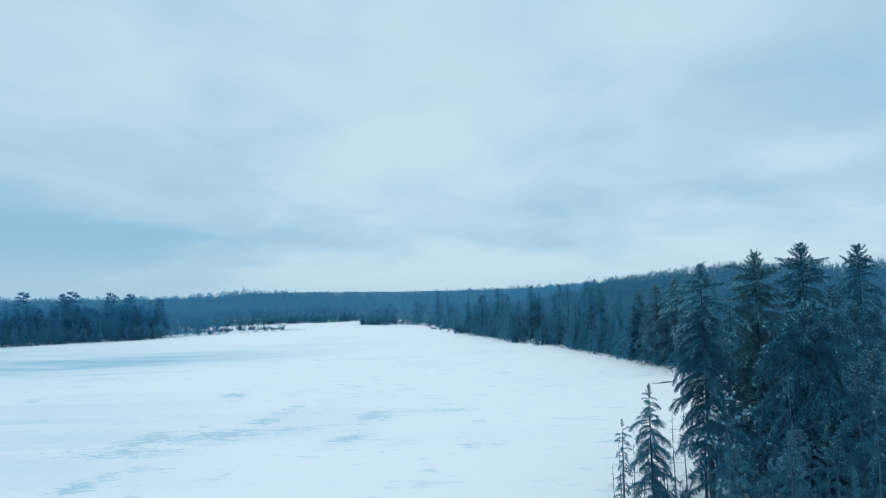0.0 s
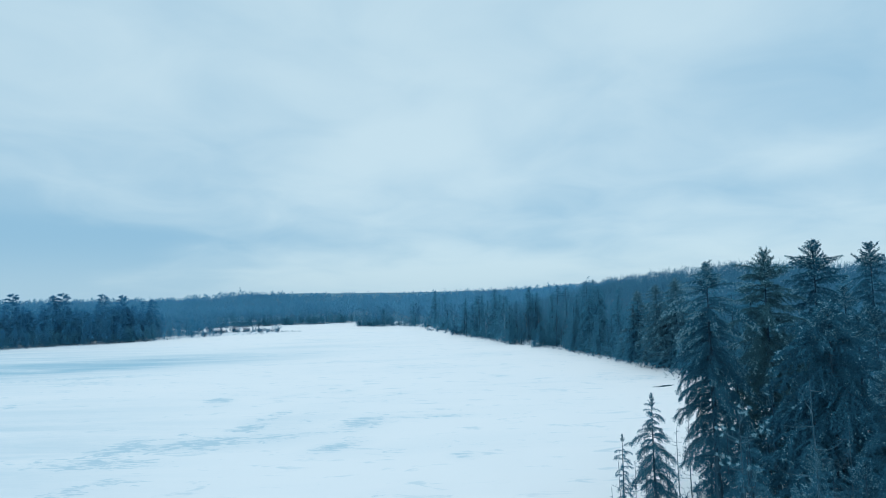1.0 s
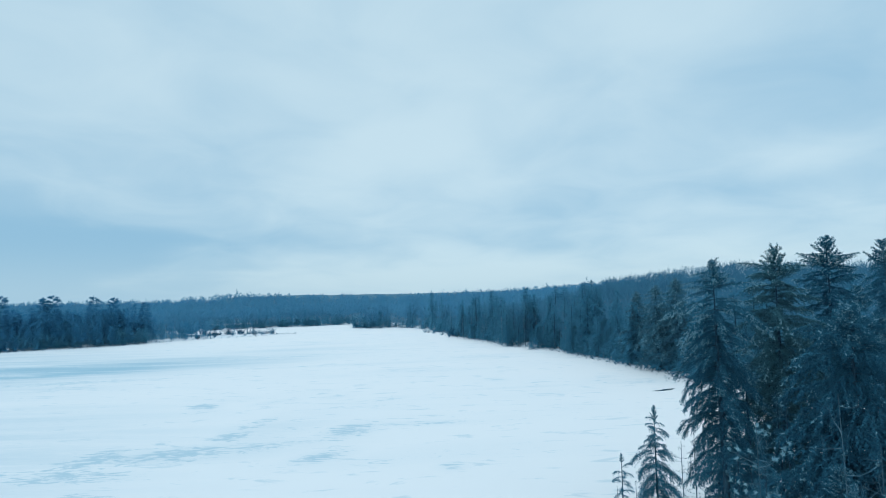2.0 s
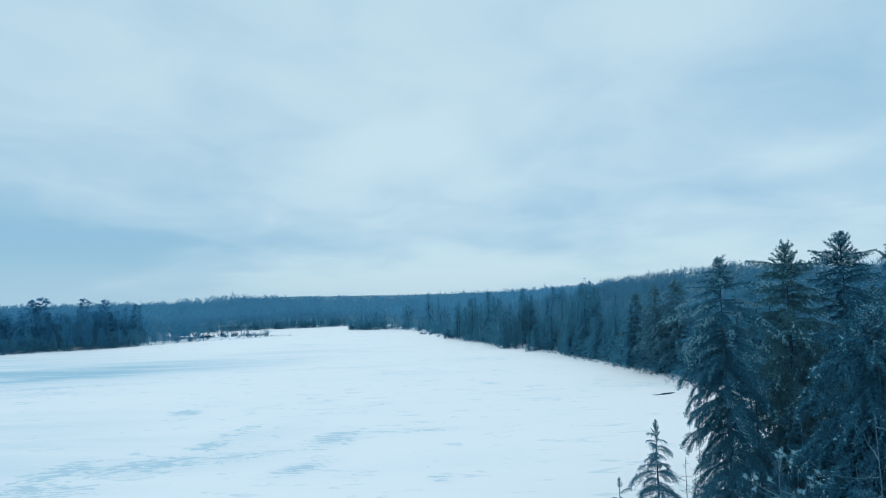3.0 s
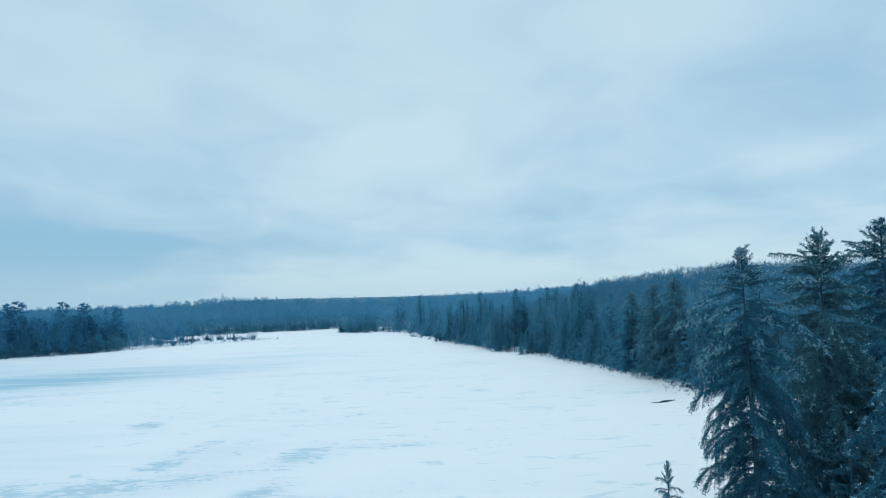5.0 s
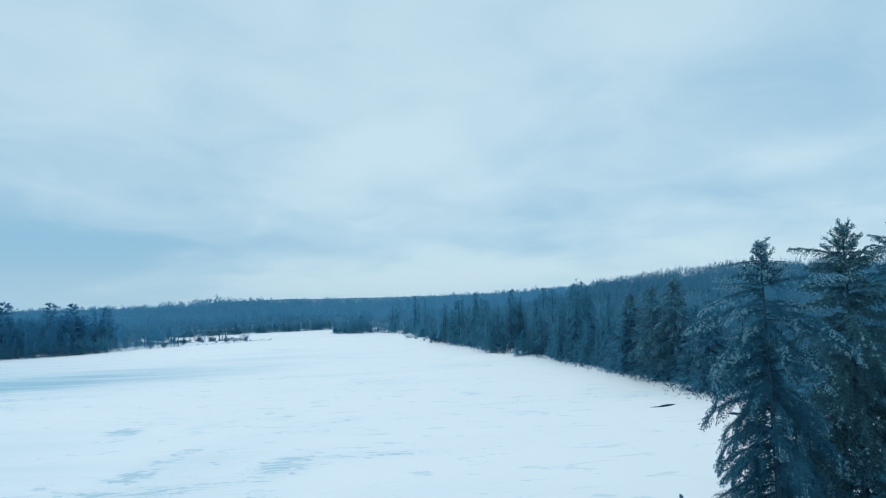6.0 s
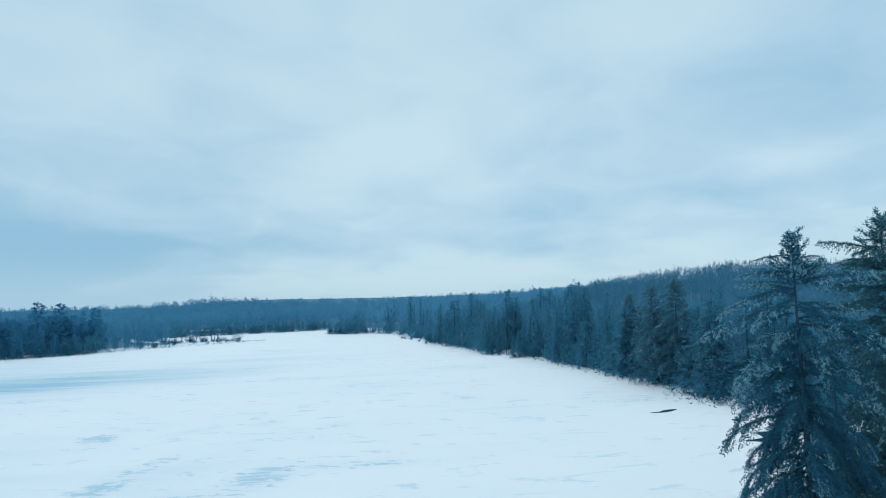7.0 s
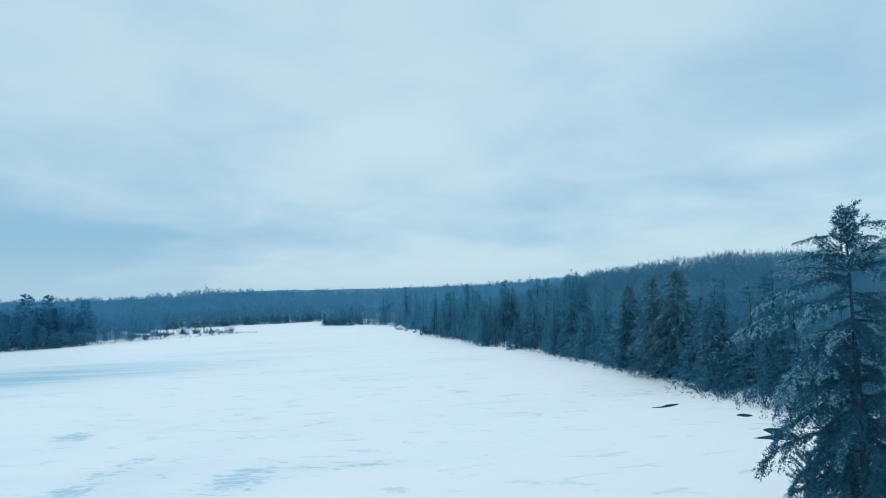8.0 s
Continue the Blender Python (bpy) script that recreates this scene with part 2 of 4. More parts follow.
# ---- the plan: the lake's shore ----
SHORE = [(8, -70), (6, -20), (6.5, 5), (8, 18), (9.5, 28), (12.5, 36.5), (17, 43.5), (24, 51), (33, 60), (44, 73), (54, 88), (58.5, 100),
         (59.5, 111), (57.5, 119), (57, 127), (55.8, 136), (54, 146), (52, 157), (49, 170), (46, 187), (40.5, 203), (33, 212), (26, 240),
         (17, 266), (14, 290), (9, 304), (3, 331), (-12, 351), (-24, 349), (-38, 357), (-38, 368), (-20, 380), (-30, 402), (-44, 408),
         (-69, 395), (-90, 388), (-120, 371), (-134, 356), (-120, 332), (-100, 320), (-82, 319), (-66, 317.5), (-66, 315.5), (-75, 310),
         (-88, 299), (-102, 290), (-117, 273), (-133, 256), (-152, 245), (-168, 233), (-200, 214), (-250, 170), (-290, 60), (-270, -80),
         (-160, -150), (-40, -130)]


def smooth_loop(points, cuts):
    out = []
    n = len(points)
    p = [np.array(q, float) for q in points]
    for i in range(n):
        a, b, c, d = p[i - 1], p[i], p[(i + 1) % n], p[(i + 2) % n]
        for k in range(cuts):
            u = k / cuts
            out.append(b + 0.5 * u * (c - a) + u * u * (a - 2.5 * b + 2 * c - 0.5 * d) + u ** 3 * (1.5 * b - 0.5 * a - 1.5 * c + 0.5 * d))
    return np.array(out)


SHORE_LINE = smooth_loop(SHORE, 4)
_w = np.random.RandomState(5)
SHORE_LINE[:, 0] += _w.uniform(-0.9, 0.9, len(SHORE_LINE))


def from_shore(x, y):
    """Metres from the shore, negative on the lake."""
    x, y = np.asarray(x, float).ravel(), np.asarray(y, float).ravel()
    best = np.full(x.shape, 1e9)
    inside = np.zeros(x.shape, bool)
    for a, b in zip(SHORE_LINE, np.roll(SHORE_LINE, -1, axis=0)):
        e = b - a
        u = np.clip(((x - a[0]) * e[0] + (y - a[1]) * e[1]) / (e @ e + 1e-9), 0, 1)
        best = np.minimum(best, np.hypot(x - a[0] - u * e[0], y - a[1] - u * e[1]))
        if a[1] != b[1]:
            cross = ((a[1] > y) != (b[1] > y)) & (x < e[0] * (y - a[1]) / e[1] + a[0])
            inside ^= cross
    return np.where(inside, -best, best)


def smooth(v, low, high):
    u = np.clip((v - low) / (high - low), 0, 1)
    return u * u * (3 - 2 * u)


def land(x, y, d=None):
    """The height of the ground."""
    x, y = np.asarray(x, float).ravel(), np.asarray(y, float).ravel()
    d = from_shore(x, y) if d is None else d
    ridge = 19.0 * smooth(x, 28, 108) * (1 - 0.6 * smooth(y, 250, 410)) * smooth(d, 12, 130) * (0.4 + 0.6 * smooth(y, 20, 120)) * (1 - 0.2 * smooth(x - 0.5 * y, 15, 60))
    far = 20.0 * smooth(d, 30, 380) * (1 - 0.52 * smooth(-x - 0.25 * y, 30, 120))
    roll = 0.8 * np.sin(x * 0.043 + 1.3) * np.sin(y * 0.037) + 1.6 * np.sin(x * 0.011) * np.cos(y * 0.013 + 0.5)
    bank = 0.7 * smooth(d, 0, 6) + 1.2 * smooth(d, 3, 40)
    return np.where(d > 0, bank + np.maximum(ridge, far) + roll * smooth(d, 8, 80), -0.6 * smooth(-d, 0, 3))


# ---- mesh tools ----


class Geo:
    """Collects triangles."""

    def __init__(self):
        self.v, self.f, self.m, self.n = [], [], [], 0

    def add(self, v, f, mat=0):
        if len(f):
            self.v.append(np.asarray(v, float).reshape(-1, 3))
            self.f.append(np.asarray(f, int).reshape(-1, 3) + self.n)
            self.m.append(np.full(len(self.f[-1]), mat))
            self.n += len(self.v[-1])

    def arrays(self):
        return np.concatenate(self.v), np.concatenate(self.f), np.concatenate(self.m)

    def mesh(self, name, mats, smooth_faces=False):
        return mesh_of(name, *self.arrays(), mats, smooth_faces)


def mesh_of(name, v, f, mi, mats, smooth_faces=False):
    me = bpy.data.meshes.new(name)
    me.vertices.add(len(v))
    me.vertices.foreach_set("co", np.ascontiguousarray(v, np.float32).ravel())
    me.loops.add(len(f) * 3)
    me.loops.foreach_set("vertex_index", np.ascontiguousarray(f, np.int32).ravel())
    me.polygons.add(len(f))
    me.polygons.foreach_set("loop_start", np.arange(0, len(f) * 3, 3, dtype=np.int32))
    for m in mats:
        me.materials.append(m)
    if len(mats) > 1:
        me.polygons.foreach_set("material_index", np.ascontiguousarray(mi, np.int32))
    me.polygons.foreach_set("use_smooth", np.full(len(f), smooth_faces))
    me.update(calc_edges=True)
    return me


def unit(a):
    return a / (np.linalg.norm(a, axis=-1, keepdims=True) + 1e-9)


def tube(geo, points, radii, sides=6, mat=0):
    p = np.asarray(points, float)
    t = unit(np.gradient(p, axis=0))
    ref = np.where(np.abs(t[:, 2:3]) > 0.9, np.array([[1.0, 0, 0]]), np.array([[0, 0, 1.0]]))
    s = unit(np.cross(t, ref))
    u = np.cross(s, t)
    a = np.arange(sides) * 2 * math.pi / sides
    ring = s[:, None] * np.cos(a)[None, :, None] + u[:, None] * np.sin(a)[None, :, None]
    v = p[:, None] + ring * np.asarray(radii, float)[:, None, None]
    i = np.arange(len(p) - 1)[:, None] * sides
    j = np.arange(sides)[None]
    k = (j + 1) % sides
    q = [i + j, i + k, i + sides + k, i + sides + j]
    f = np.concatenate([np.stack([q[0], q[1], q[2]], -1).reshape(-1, 3), np.stack([q[0], q[2], q[3]], -1).reshape(-1, 3)])
    geo.add(v, f, mat)


def sticks(geo, p0, p1, r0, r1, mat=0):
    """Thin three-sided twigs from p0 to p1."""
    p0, p1 = np.asarray(p0, float), np.asarray(p1, float)
    n = len(p0)
    t = unit(p1 - p0)
    s = unit(np.cross(t, np.array([[0.31, 0.52, 0.79]])))
    u = np.cross(s, t)
    v = []
    for p, r in ((p0, r0), (p1, r1)):
        r = np.broadcast_to(r, (n,))[:, None]
        for a in (0.0, 2.094, 4.189):
            v.append(p + (s * math.cos(a) + u * math.sin(a)) * r)
    v = np.stack(v, 1)
    f = np.array([(0, 1, 4), (0, 4, 3), (1, 2, 5), (1, 5, 4), (2, 0, 3), (2, 3, 5)])
    geo.add(v, (np.arange(n)[:, None, None] * 6 + f[None]).reshape(-1, 3), mat)


def tufts(geo, rng, p, d, count, length, width, spread, mat=0, flat=0.0):
    """Needle sprays: at every point p a few narrow blades about the direction d. flat: how much they lie level."""
    p, d = np.repeat(p, count, 0), np.repeat(unit(d), count, 0)
    n = len(p)
    w = unit(d + spread * rng.normal(size=(n, 3)))
    side = unit(np.cross(w, rng.normal(size=(n, 3)) + np.array([0, 0, flat])))
    ln = np.broadcast_to(np.repeat(np.broadcast_to(length, (n // count,)), count), (n,)) * rng.uniform(0.7, 1.25, n)
    wd = np.repeat(np.broadcast_to(width, (n // count,)), count) * rng.uniform(0.7, 1.2, n)
    v = np.stack([p - side * wd[:, None], p + side * wd[:, None], p + w * ln[:, None]], 1)
    geo.add(v, np.arange(n * 3).reshape(-1, 3), mat)


def part(name, me, parent, label=""):
    ob = new(name, me)
    ob.parent = parent
    if label:
        tagged(ob, label)
    return ob


def thing(name, x, y, z, label, category, group="", turn=0.0):
    ob = new(name)
    ob.empty_display_size = 0.5
    ob.matrix_basis = pose(x, y, z, 0, 0, turn)
    return tagged(ob, label, category, group)


def ground_at(x, y):
    return float(land([x], [y])[0])


# ---- the ground and the frozen lake ----
def build_ground():
    u = np.linspace(-1, 1, 171)
    g = 62.0 * np.sinh(5.0 * u)
    x, y = np.meshgrid(g, g + 180.0, indexing="ij")
    z = land(x, y)
    n = len(u)
    i, j = np.meshgrid(np.arange(n - 1), np.arange(n - 1), indexing="ij")
    a = (i * n + j).ravel()
    f = np.concatenate([np.stack([a, a + n, a + n + 1], 1), np.stack([a, a + n + 1, a + 1], 1)])
    v = np.stack([x.ravel(), y.ravel(), z], 1)
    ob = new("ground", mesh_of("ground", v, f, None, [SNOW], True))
    tagged(ob, "snow-covered forest ground rising from the lake to low hills", "ground", kind="structure")


def build_lake():
    gx, gy = np.arange(-300, 72, 4.0), np.arange(-156, 420, 4.0)
    x, y = np.meshgrid(gx, gy, indexing="ij")
    d = from_shore(x, y).reshape(x.shape)
    n = len(gy)
    i, j = np.meshgrid(np.arange(len(gx) - 1), np.arange(n - 1), indexing="ij")
    keep = (np.minimum(np.minimum(d[:-1, :-1], d[1:, :-1]), np.minimum(d[:-1, 1:], d[1:, 1:])) < 2.0).ravel()
    a = (i * n + j).ravel()[keep]
    f = np.concatenate([np.stack([a, a + n, a + n + 1], 1), np.stack([a, a + n + 1, a + 1], 1)])
    used, f = np.unique(f, return_inverse=True)
    v = np.stack([x.ravel(), y.ravel(), np.zeros(x.size)], 1)[used]
    ob = new("water", mesh_of("water", v, f.reshape(-1, 3), None, [ICE], True))
    tagged(ob, "frozen lake under wind-blown snow with bluish patches of bare ice", "lake", kind="structure")


build_ground()
build_lake()

# ---- trees: the middle distance ----


def spruce_geo(seed, height, radius, branches, blades, trunk_sides=6, low=0.06, droop=0.35):
    """A spruce or fir: a straight stem and drooping branches in a narrow cone."""
    rng = np.random.RandomState(seed)
    wood, crown = Geo(), Geo()
    tube(wood, [(0, 0, -0.5), (0.02, 0, height * 0.35), (0, 0.02, height * 0.75), (0, 0, height * 0.985)],
         [height * 0.010, height * 0.008, height * 0.004, 0.012], trunk_sides)
    k = np.arange(branches)
    u = (k + rng.uniform(0, 1, branches)) / branches
    h = height * (low + (0.985 - low) * u ** 0.78)
    rel = 1 - h / height
    reach = radius * (rel ** 0.65 + 0.13) * rng.uniform(0.55, 1.15, branches) * (1 - 0.35 * (rel > 0.85) * rng.uniform(0, 1, branches))
    az = k * 2.399 + rng.uniform(-0.5, 0.5, branches)
    out = np.stack([np.cos(az), np.sin(az), np.zeros(branches)], 1)
    slope = 0.45 - (0.45 + droop) * np.minimum(rel * 1.6, 1) + rng.uniform(-0.15, 0.15, branches)
    root = np.stack([np.zeros(branches), np.zeros(branches), h], 1)
    steps = 6
    for s in range(steps):
        w = (s + 0.7) / steps
        p = root + out * (reach * w)[:, None]
        p[:, 2] += reach * (slope * w - 0.28 * w * w)
        d = out.copy()
        d[:, 2] = slope - 0.5 * w
        size = np.maximum(reach * 0.30, 0.40) * (1.15 - 0.45 * w)
        p = p + rng.normal(size=p.shape) * (size * 0.30)[:, None]
        tufts(crown, rng, p, d, blades, size, size * 0.17, 0.6 if s < steps - 1 else 0.4, 0, 0.35)
    few = slice(0, branches, 5)
    sticks(wood, root[few], (root + out * (reach * 0.75)[:, None] + np.stack([0 * h, 0 * h, reach * 0.6 * slope], 1))[few], 0.02 + reach[few] * 0.006, 0.006)
    tufts(crown, rng, np.array([[0, 0, height * 0.96]]), np.array([[0, 0, 1.0]]), 14, height * 0.05, 0.09, 0.45, 0)
    return wood, crown


def pine_geo(seed, height, radius, branches, blades, low=0.25):
    """A white pine: long level limbs in loose storeys with plumes at their ends."""
    rng = np.random.RandomState(seed)
    wood, crown = Geo(), Geo()
    lean = rng.uniform(-0.3, 0.3, 2)
    tube(wood, [(0, 0, -0.5), (lean[0] * 0.4, lean[1] * 0.4, height * 0.45), (lean[0], lean[1], height * 0.97)],
         [height * 0.016, height * 0.011, 0.02], 6)
    tiers = max(6, branches // 5)
    for k in range(branches):
        tier = (k % tiers) / tiers
        h = height * (low + (0.97 - low) * tier + rng.uniform(-0.012, 0.012))
        rel = 1 - h / height
        reach = radius * (0.18 + 0.95 * min(rel * 1.7, 1) ** 0.8) * rng.uniform(0.5, 1.15)
        az = rng.uniform(0, 6.283)
        out = np.array([math.cos(az), math.sin(az), 0])
        slope = 0.55 - 0.75 * min(rel * 1.8, 1) + rng.uniform(-0.12, 0.12)
        w = np.linspace(0.15, 1, 7)
        p = np.array([lean[0] * h / height, lean[1] * h / height, h])[None] + out[None] * (reach * w)[:, None]
        p[:, 2] += reach * (slope * w - 0.22 * w * w + 0.10 * w ** 4)
        tube(wood, p[::2], np.linspace(0.035, 0.01, 4), 3)
        q = np.repeat(p[2:], 3, 0) + rng.normal(size=(15, 3)) * np.array([0.16, 0.16, 0.05]) * reach * 0.7
        d = np.repeat((out + np.array([0, 0, 0.35]))[None], 15, 0) + rng.normal(size=(15, 3)) * 0.4
        tufts(crown, rng, q, d, blades, 0.46 + 0.10 * reach, 0.10, 0.6, 0, 0.35)
    tufts(crown, rng, np.array([[lean[0], lean[1], height * 0.95]]), np.array([[0, 0, 1.0]]), 16, 0.8, 0.11, 0.6, 0)
    return wood, crown


def hardwood_geo(seed, height, spread, limbs, subs, twigs, thick=1.0):
    """A bare hardwood: a forked stem and a fan of fine rising twigs."""
    rng = np.random.RandomState(seed)
    wood, crown = Geo(), Geo()
    bend = rng.uniform(-0.5, 0.5, 2)
    top = np.array([bend[0], bend[1], height * 0.9])
    tube(wood, [(0, 0, -0.5), (bend[0] * 0.5, bend[1] * 0.2, height * 0.4), tuple(top)], [height * 0.011 * thick, height * 0.008 * thick, 0.02], 5)
    a0, a1, b0, b1, c0, c1 = [], [], [], [], [], []
    for k in range(limbs):
        h = rng.uniform(0.32, 0.9)
        base = np.array([bend[0] * h, bend[1] * h * 0.7, height * h * 0.97])
        az = k * 2.4 + rng.uniform(-0.4, 0.4)
        d = unit(np.array([math.cos(az), math.sin(az), rng.uniform(0.8, 1.7)]))
        end = base + d * spread * rng.uniform(0.7, 1.2) * (1.25 - 0.5 * h)
        a0.append(base), a1.append(end)
        for _ in range(subs):
            w = rng.uniform(0.3, 1.0)
            q = base + (end - base) * w
            e = q + unit(d + rng.normal(size=3) * 0.45 + np.array([0, 0, 0.3])) * spread * rng.uniform(0.3, 0.55)
            b0.append(q), b1.append(e)
            for _ in range(twigs):
                w2 = rng.uniform(0.25, 1.0)
                r = q + (e - q) * w2
                c0.append(r), c1.append(unit(e - q + rng.normal(size=3) * spread * 0.16 + np.array([0, 0, 0.15])))
    sticks(wood, a0, a1, 0.05 * thick, 0.018 * thick)
    sticks(crown, b0, b1, 0.024 * thick, 0.008)
    c0, c1 = np.array(c0), np.array(c1)
    tufts(crown, rng, c0, c1, 2, spread * 0.34, 0.045 * thick, 0.30)
    return wood, crown


def shrub_geo(seed, size, stems, thick=1.0):
    rng = np.random.RandomState(seed)
    g = Geo()
    d = unit(np.stack([rng.normal(size=stems) * 0.55, rng.normal(size=stems) * 0.55, np.ones(stems)], 1))
    p0 = np.stack([rng.normal(size=stems) * size * 0.18, rng.normal(size=stems) * size * 0.18, np.full(stems, -0.1)], 1)
    p1 = p0 + d * (size * rng.uniform(0.5, 1.1, stems))[:, None]
    sticks(g, p0, p1, 0.018, 0.006)
    q = np.repeat(p0, 5, 0) + np.repeat(p1 - p0, 5, 0) * rng.uniform(0.35, 1, (stems * 5, 1))
    tufts(g, rng, q, np.repeat(d, 5, 0), 2, size * 0.32, 0.012 * thick, 0.45 + 0.1 * (thick - 1))
    return g


MIDDLE_KINDS = []


def middle_kind(name, geos, mats, label, category, crown_name="crown"):
    wood, crown = geos
    MIDDLE_KINDS.append((name, wood.mesh(name + "_trunk", [mats[0]], True), crown.mesh(name + "_crown", [mats[1]]), label, category, crown_name))
    return len(MIDDLE_KINDS) - 1


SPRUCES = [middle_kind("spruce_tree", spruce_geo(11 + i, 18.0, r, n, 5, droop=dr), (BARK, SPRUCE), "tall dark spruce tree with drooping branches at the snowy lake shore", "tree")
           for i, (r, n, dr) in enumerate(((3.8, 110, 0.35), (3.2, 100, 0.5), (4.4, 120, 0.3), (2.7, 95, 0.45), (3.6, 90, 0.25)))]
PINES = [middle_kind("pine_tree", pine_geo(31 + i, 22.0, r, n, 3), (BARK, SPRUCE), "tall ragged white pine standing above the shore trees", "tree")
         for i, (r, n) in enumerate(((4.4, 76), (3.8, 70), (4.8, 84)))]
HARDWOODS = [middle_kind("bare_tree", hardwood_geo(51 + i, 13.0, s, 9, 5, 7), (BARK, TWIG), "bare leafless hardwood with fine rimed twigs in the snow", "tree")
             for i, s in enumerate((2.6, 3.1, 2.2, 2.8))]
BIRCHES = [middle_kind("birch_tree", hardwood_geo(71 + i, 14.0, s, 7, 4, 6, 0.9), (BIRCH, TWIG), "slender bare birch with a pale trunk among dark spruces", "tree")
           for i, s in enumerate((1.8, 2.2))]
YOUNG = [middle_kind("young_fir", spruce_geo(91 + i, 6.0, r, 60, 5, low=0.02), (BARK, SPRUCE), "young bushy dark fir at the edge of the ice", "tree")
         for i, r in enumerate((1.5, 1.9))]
FAR_SPRUCES = [middle_kind("spruce_tree", spruce_geo(111 + i, 16.0, r, 66, 3, low=0.03), (FAR_BARK, FAR_SPRUCE), "blue-grey haze-tinted spruce tree on the far lake shore", "tree")
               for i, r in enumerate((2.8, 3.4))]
FAR_HARDWOODS = [middle_kind("bare_tree", hardwood_geo(121 + i, 13.0, s, 8, 4, 6, 1.6), (FAR_BARK, FAR_TWIG), "frosted, haze-tinted bare hardwood on the far lake shore", "tree")
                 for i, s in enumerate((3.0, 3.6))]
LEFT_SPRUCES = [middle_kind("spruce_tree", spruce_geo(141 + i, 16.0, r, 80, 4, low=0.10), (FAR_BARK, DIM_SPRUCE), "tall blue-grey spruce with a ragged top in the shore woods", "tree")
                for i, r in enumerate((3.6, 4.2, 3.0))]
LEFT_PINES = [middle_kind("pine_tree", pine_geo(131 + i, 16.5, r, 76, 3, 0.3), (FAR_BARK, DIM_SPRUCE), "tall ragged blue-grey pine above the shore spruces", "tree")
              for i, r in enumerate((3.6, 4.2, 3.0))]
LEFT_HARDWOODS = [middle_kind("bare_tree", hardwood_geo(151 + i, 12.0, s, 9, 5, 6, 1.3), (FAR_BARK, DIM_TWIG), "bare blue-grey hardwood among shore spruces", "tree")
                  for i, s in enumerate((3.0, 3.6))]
FIRST = {}


def plant(kind, x, y, scale, turn, group, sink=0.0, z=None):
    """One tree of the middle distance, with its trunk and crown."""
    name, trunk, crown, label, category, crown_name = MIDDLE_KINDS[kind]
    z = ground_at(x, y) - sink if z is None else z
    m = pose(x, y, z, 0, 0, turn) @ Matrix.Diagonal((scale[0], scale[0], scale[1], 1))
    if kind in FIRST:
        ob = copy_thing(FIRST[kind], m)
        ob["group"] = group
        return ob
    ob = new(name)
    part("trunk", trunk, ob)
    part(crown_name, crown, ob)
    tagged(ob, label, category, group)
    ob.matrix_basis = m
    FIRST[kind] = ob
    return ob


def shore_run(start, end):
    """The shore's points between two of its corners, in order."""
    return SHORE_LINE[int(start * 4):int(end * 4) + 1]


def along(run, count, rng):
    seg = np.linalg.norm(np.diff(run, axis=0), axis=1)
    s = np.sort(rng.uniform(0, seg.sum(), count))
    c = np.concatenate([[0], np.cumsum(seg)])
    i = np.clip(np.searchsorted(c, s) - 1, 0, len(seg) - 1)
    w = ((s - c[i]) / seg[i])[:, None]
    t = unit(run[i + 1] - run[i])
    p = run[i] * (1 - w) + run[i + 1] * w
    return p, np.stack([t[:, 1], -t[:, 0]], 1)


def bay(p):
    """Where the near bay's snow runs in under the trees."""
    return np.where(p[:, 0] > 0, 5.5 * np.exp(-((p[:, 1] - 104) / 15) ** 2) + 1.0 * smooth(230 - p[:, 1], 0, 80), 0.0)


def shore_trees(run, count, depth, kinds, group, seed, tall=(0.7, 1.1)):
    rng = np.random.RandomState(seed)
    p, side = along(run, count, rng)
    off = 1.0 + bay(p) + depth * rng.uniform(0, 1, count) ** 1.5
    q = p + side * off[:, None]
    d = from_shore(q[:, 0], q[:, 1])
    z = land(q[:, 0], q[:, 1], d)
    for i in range(count):
        if d[i] < 0.5:
            continue
        pool = kinds[rng.choice(len(kinds), p=[k[1] for k in kinds])][0]
        s = rng.uniform(*tall) * (0.72 + 0.28 * min(off[i] / 6.0, 1.0))
        plant(pool[rng.randint(len(pool))], q[i, 0], q[i, 1], (s * rng.uniform(0.85, 1.2), s), rng.uniform(0, 360), group, 0.05, z[i])


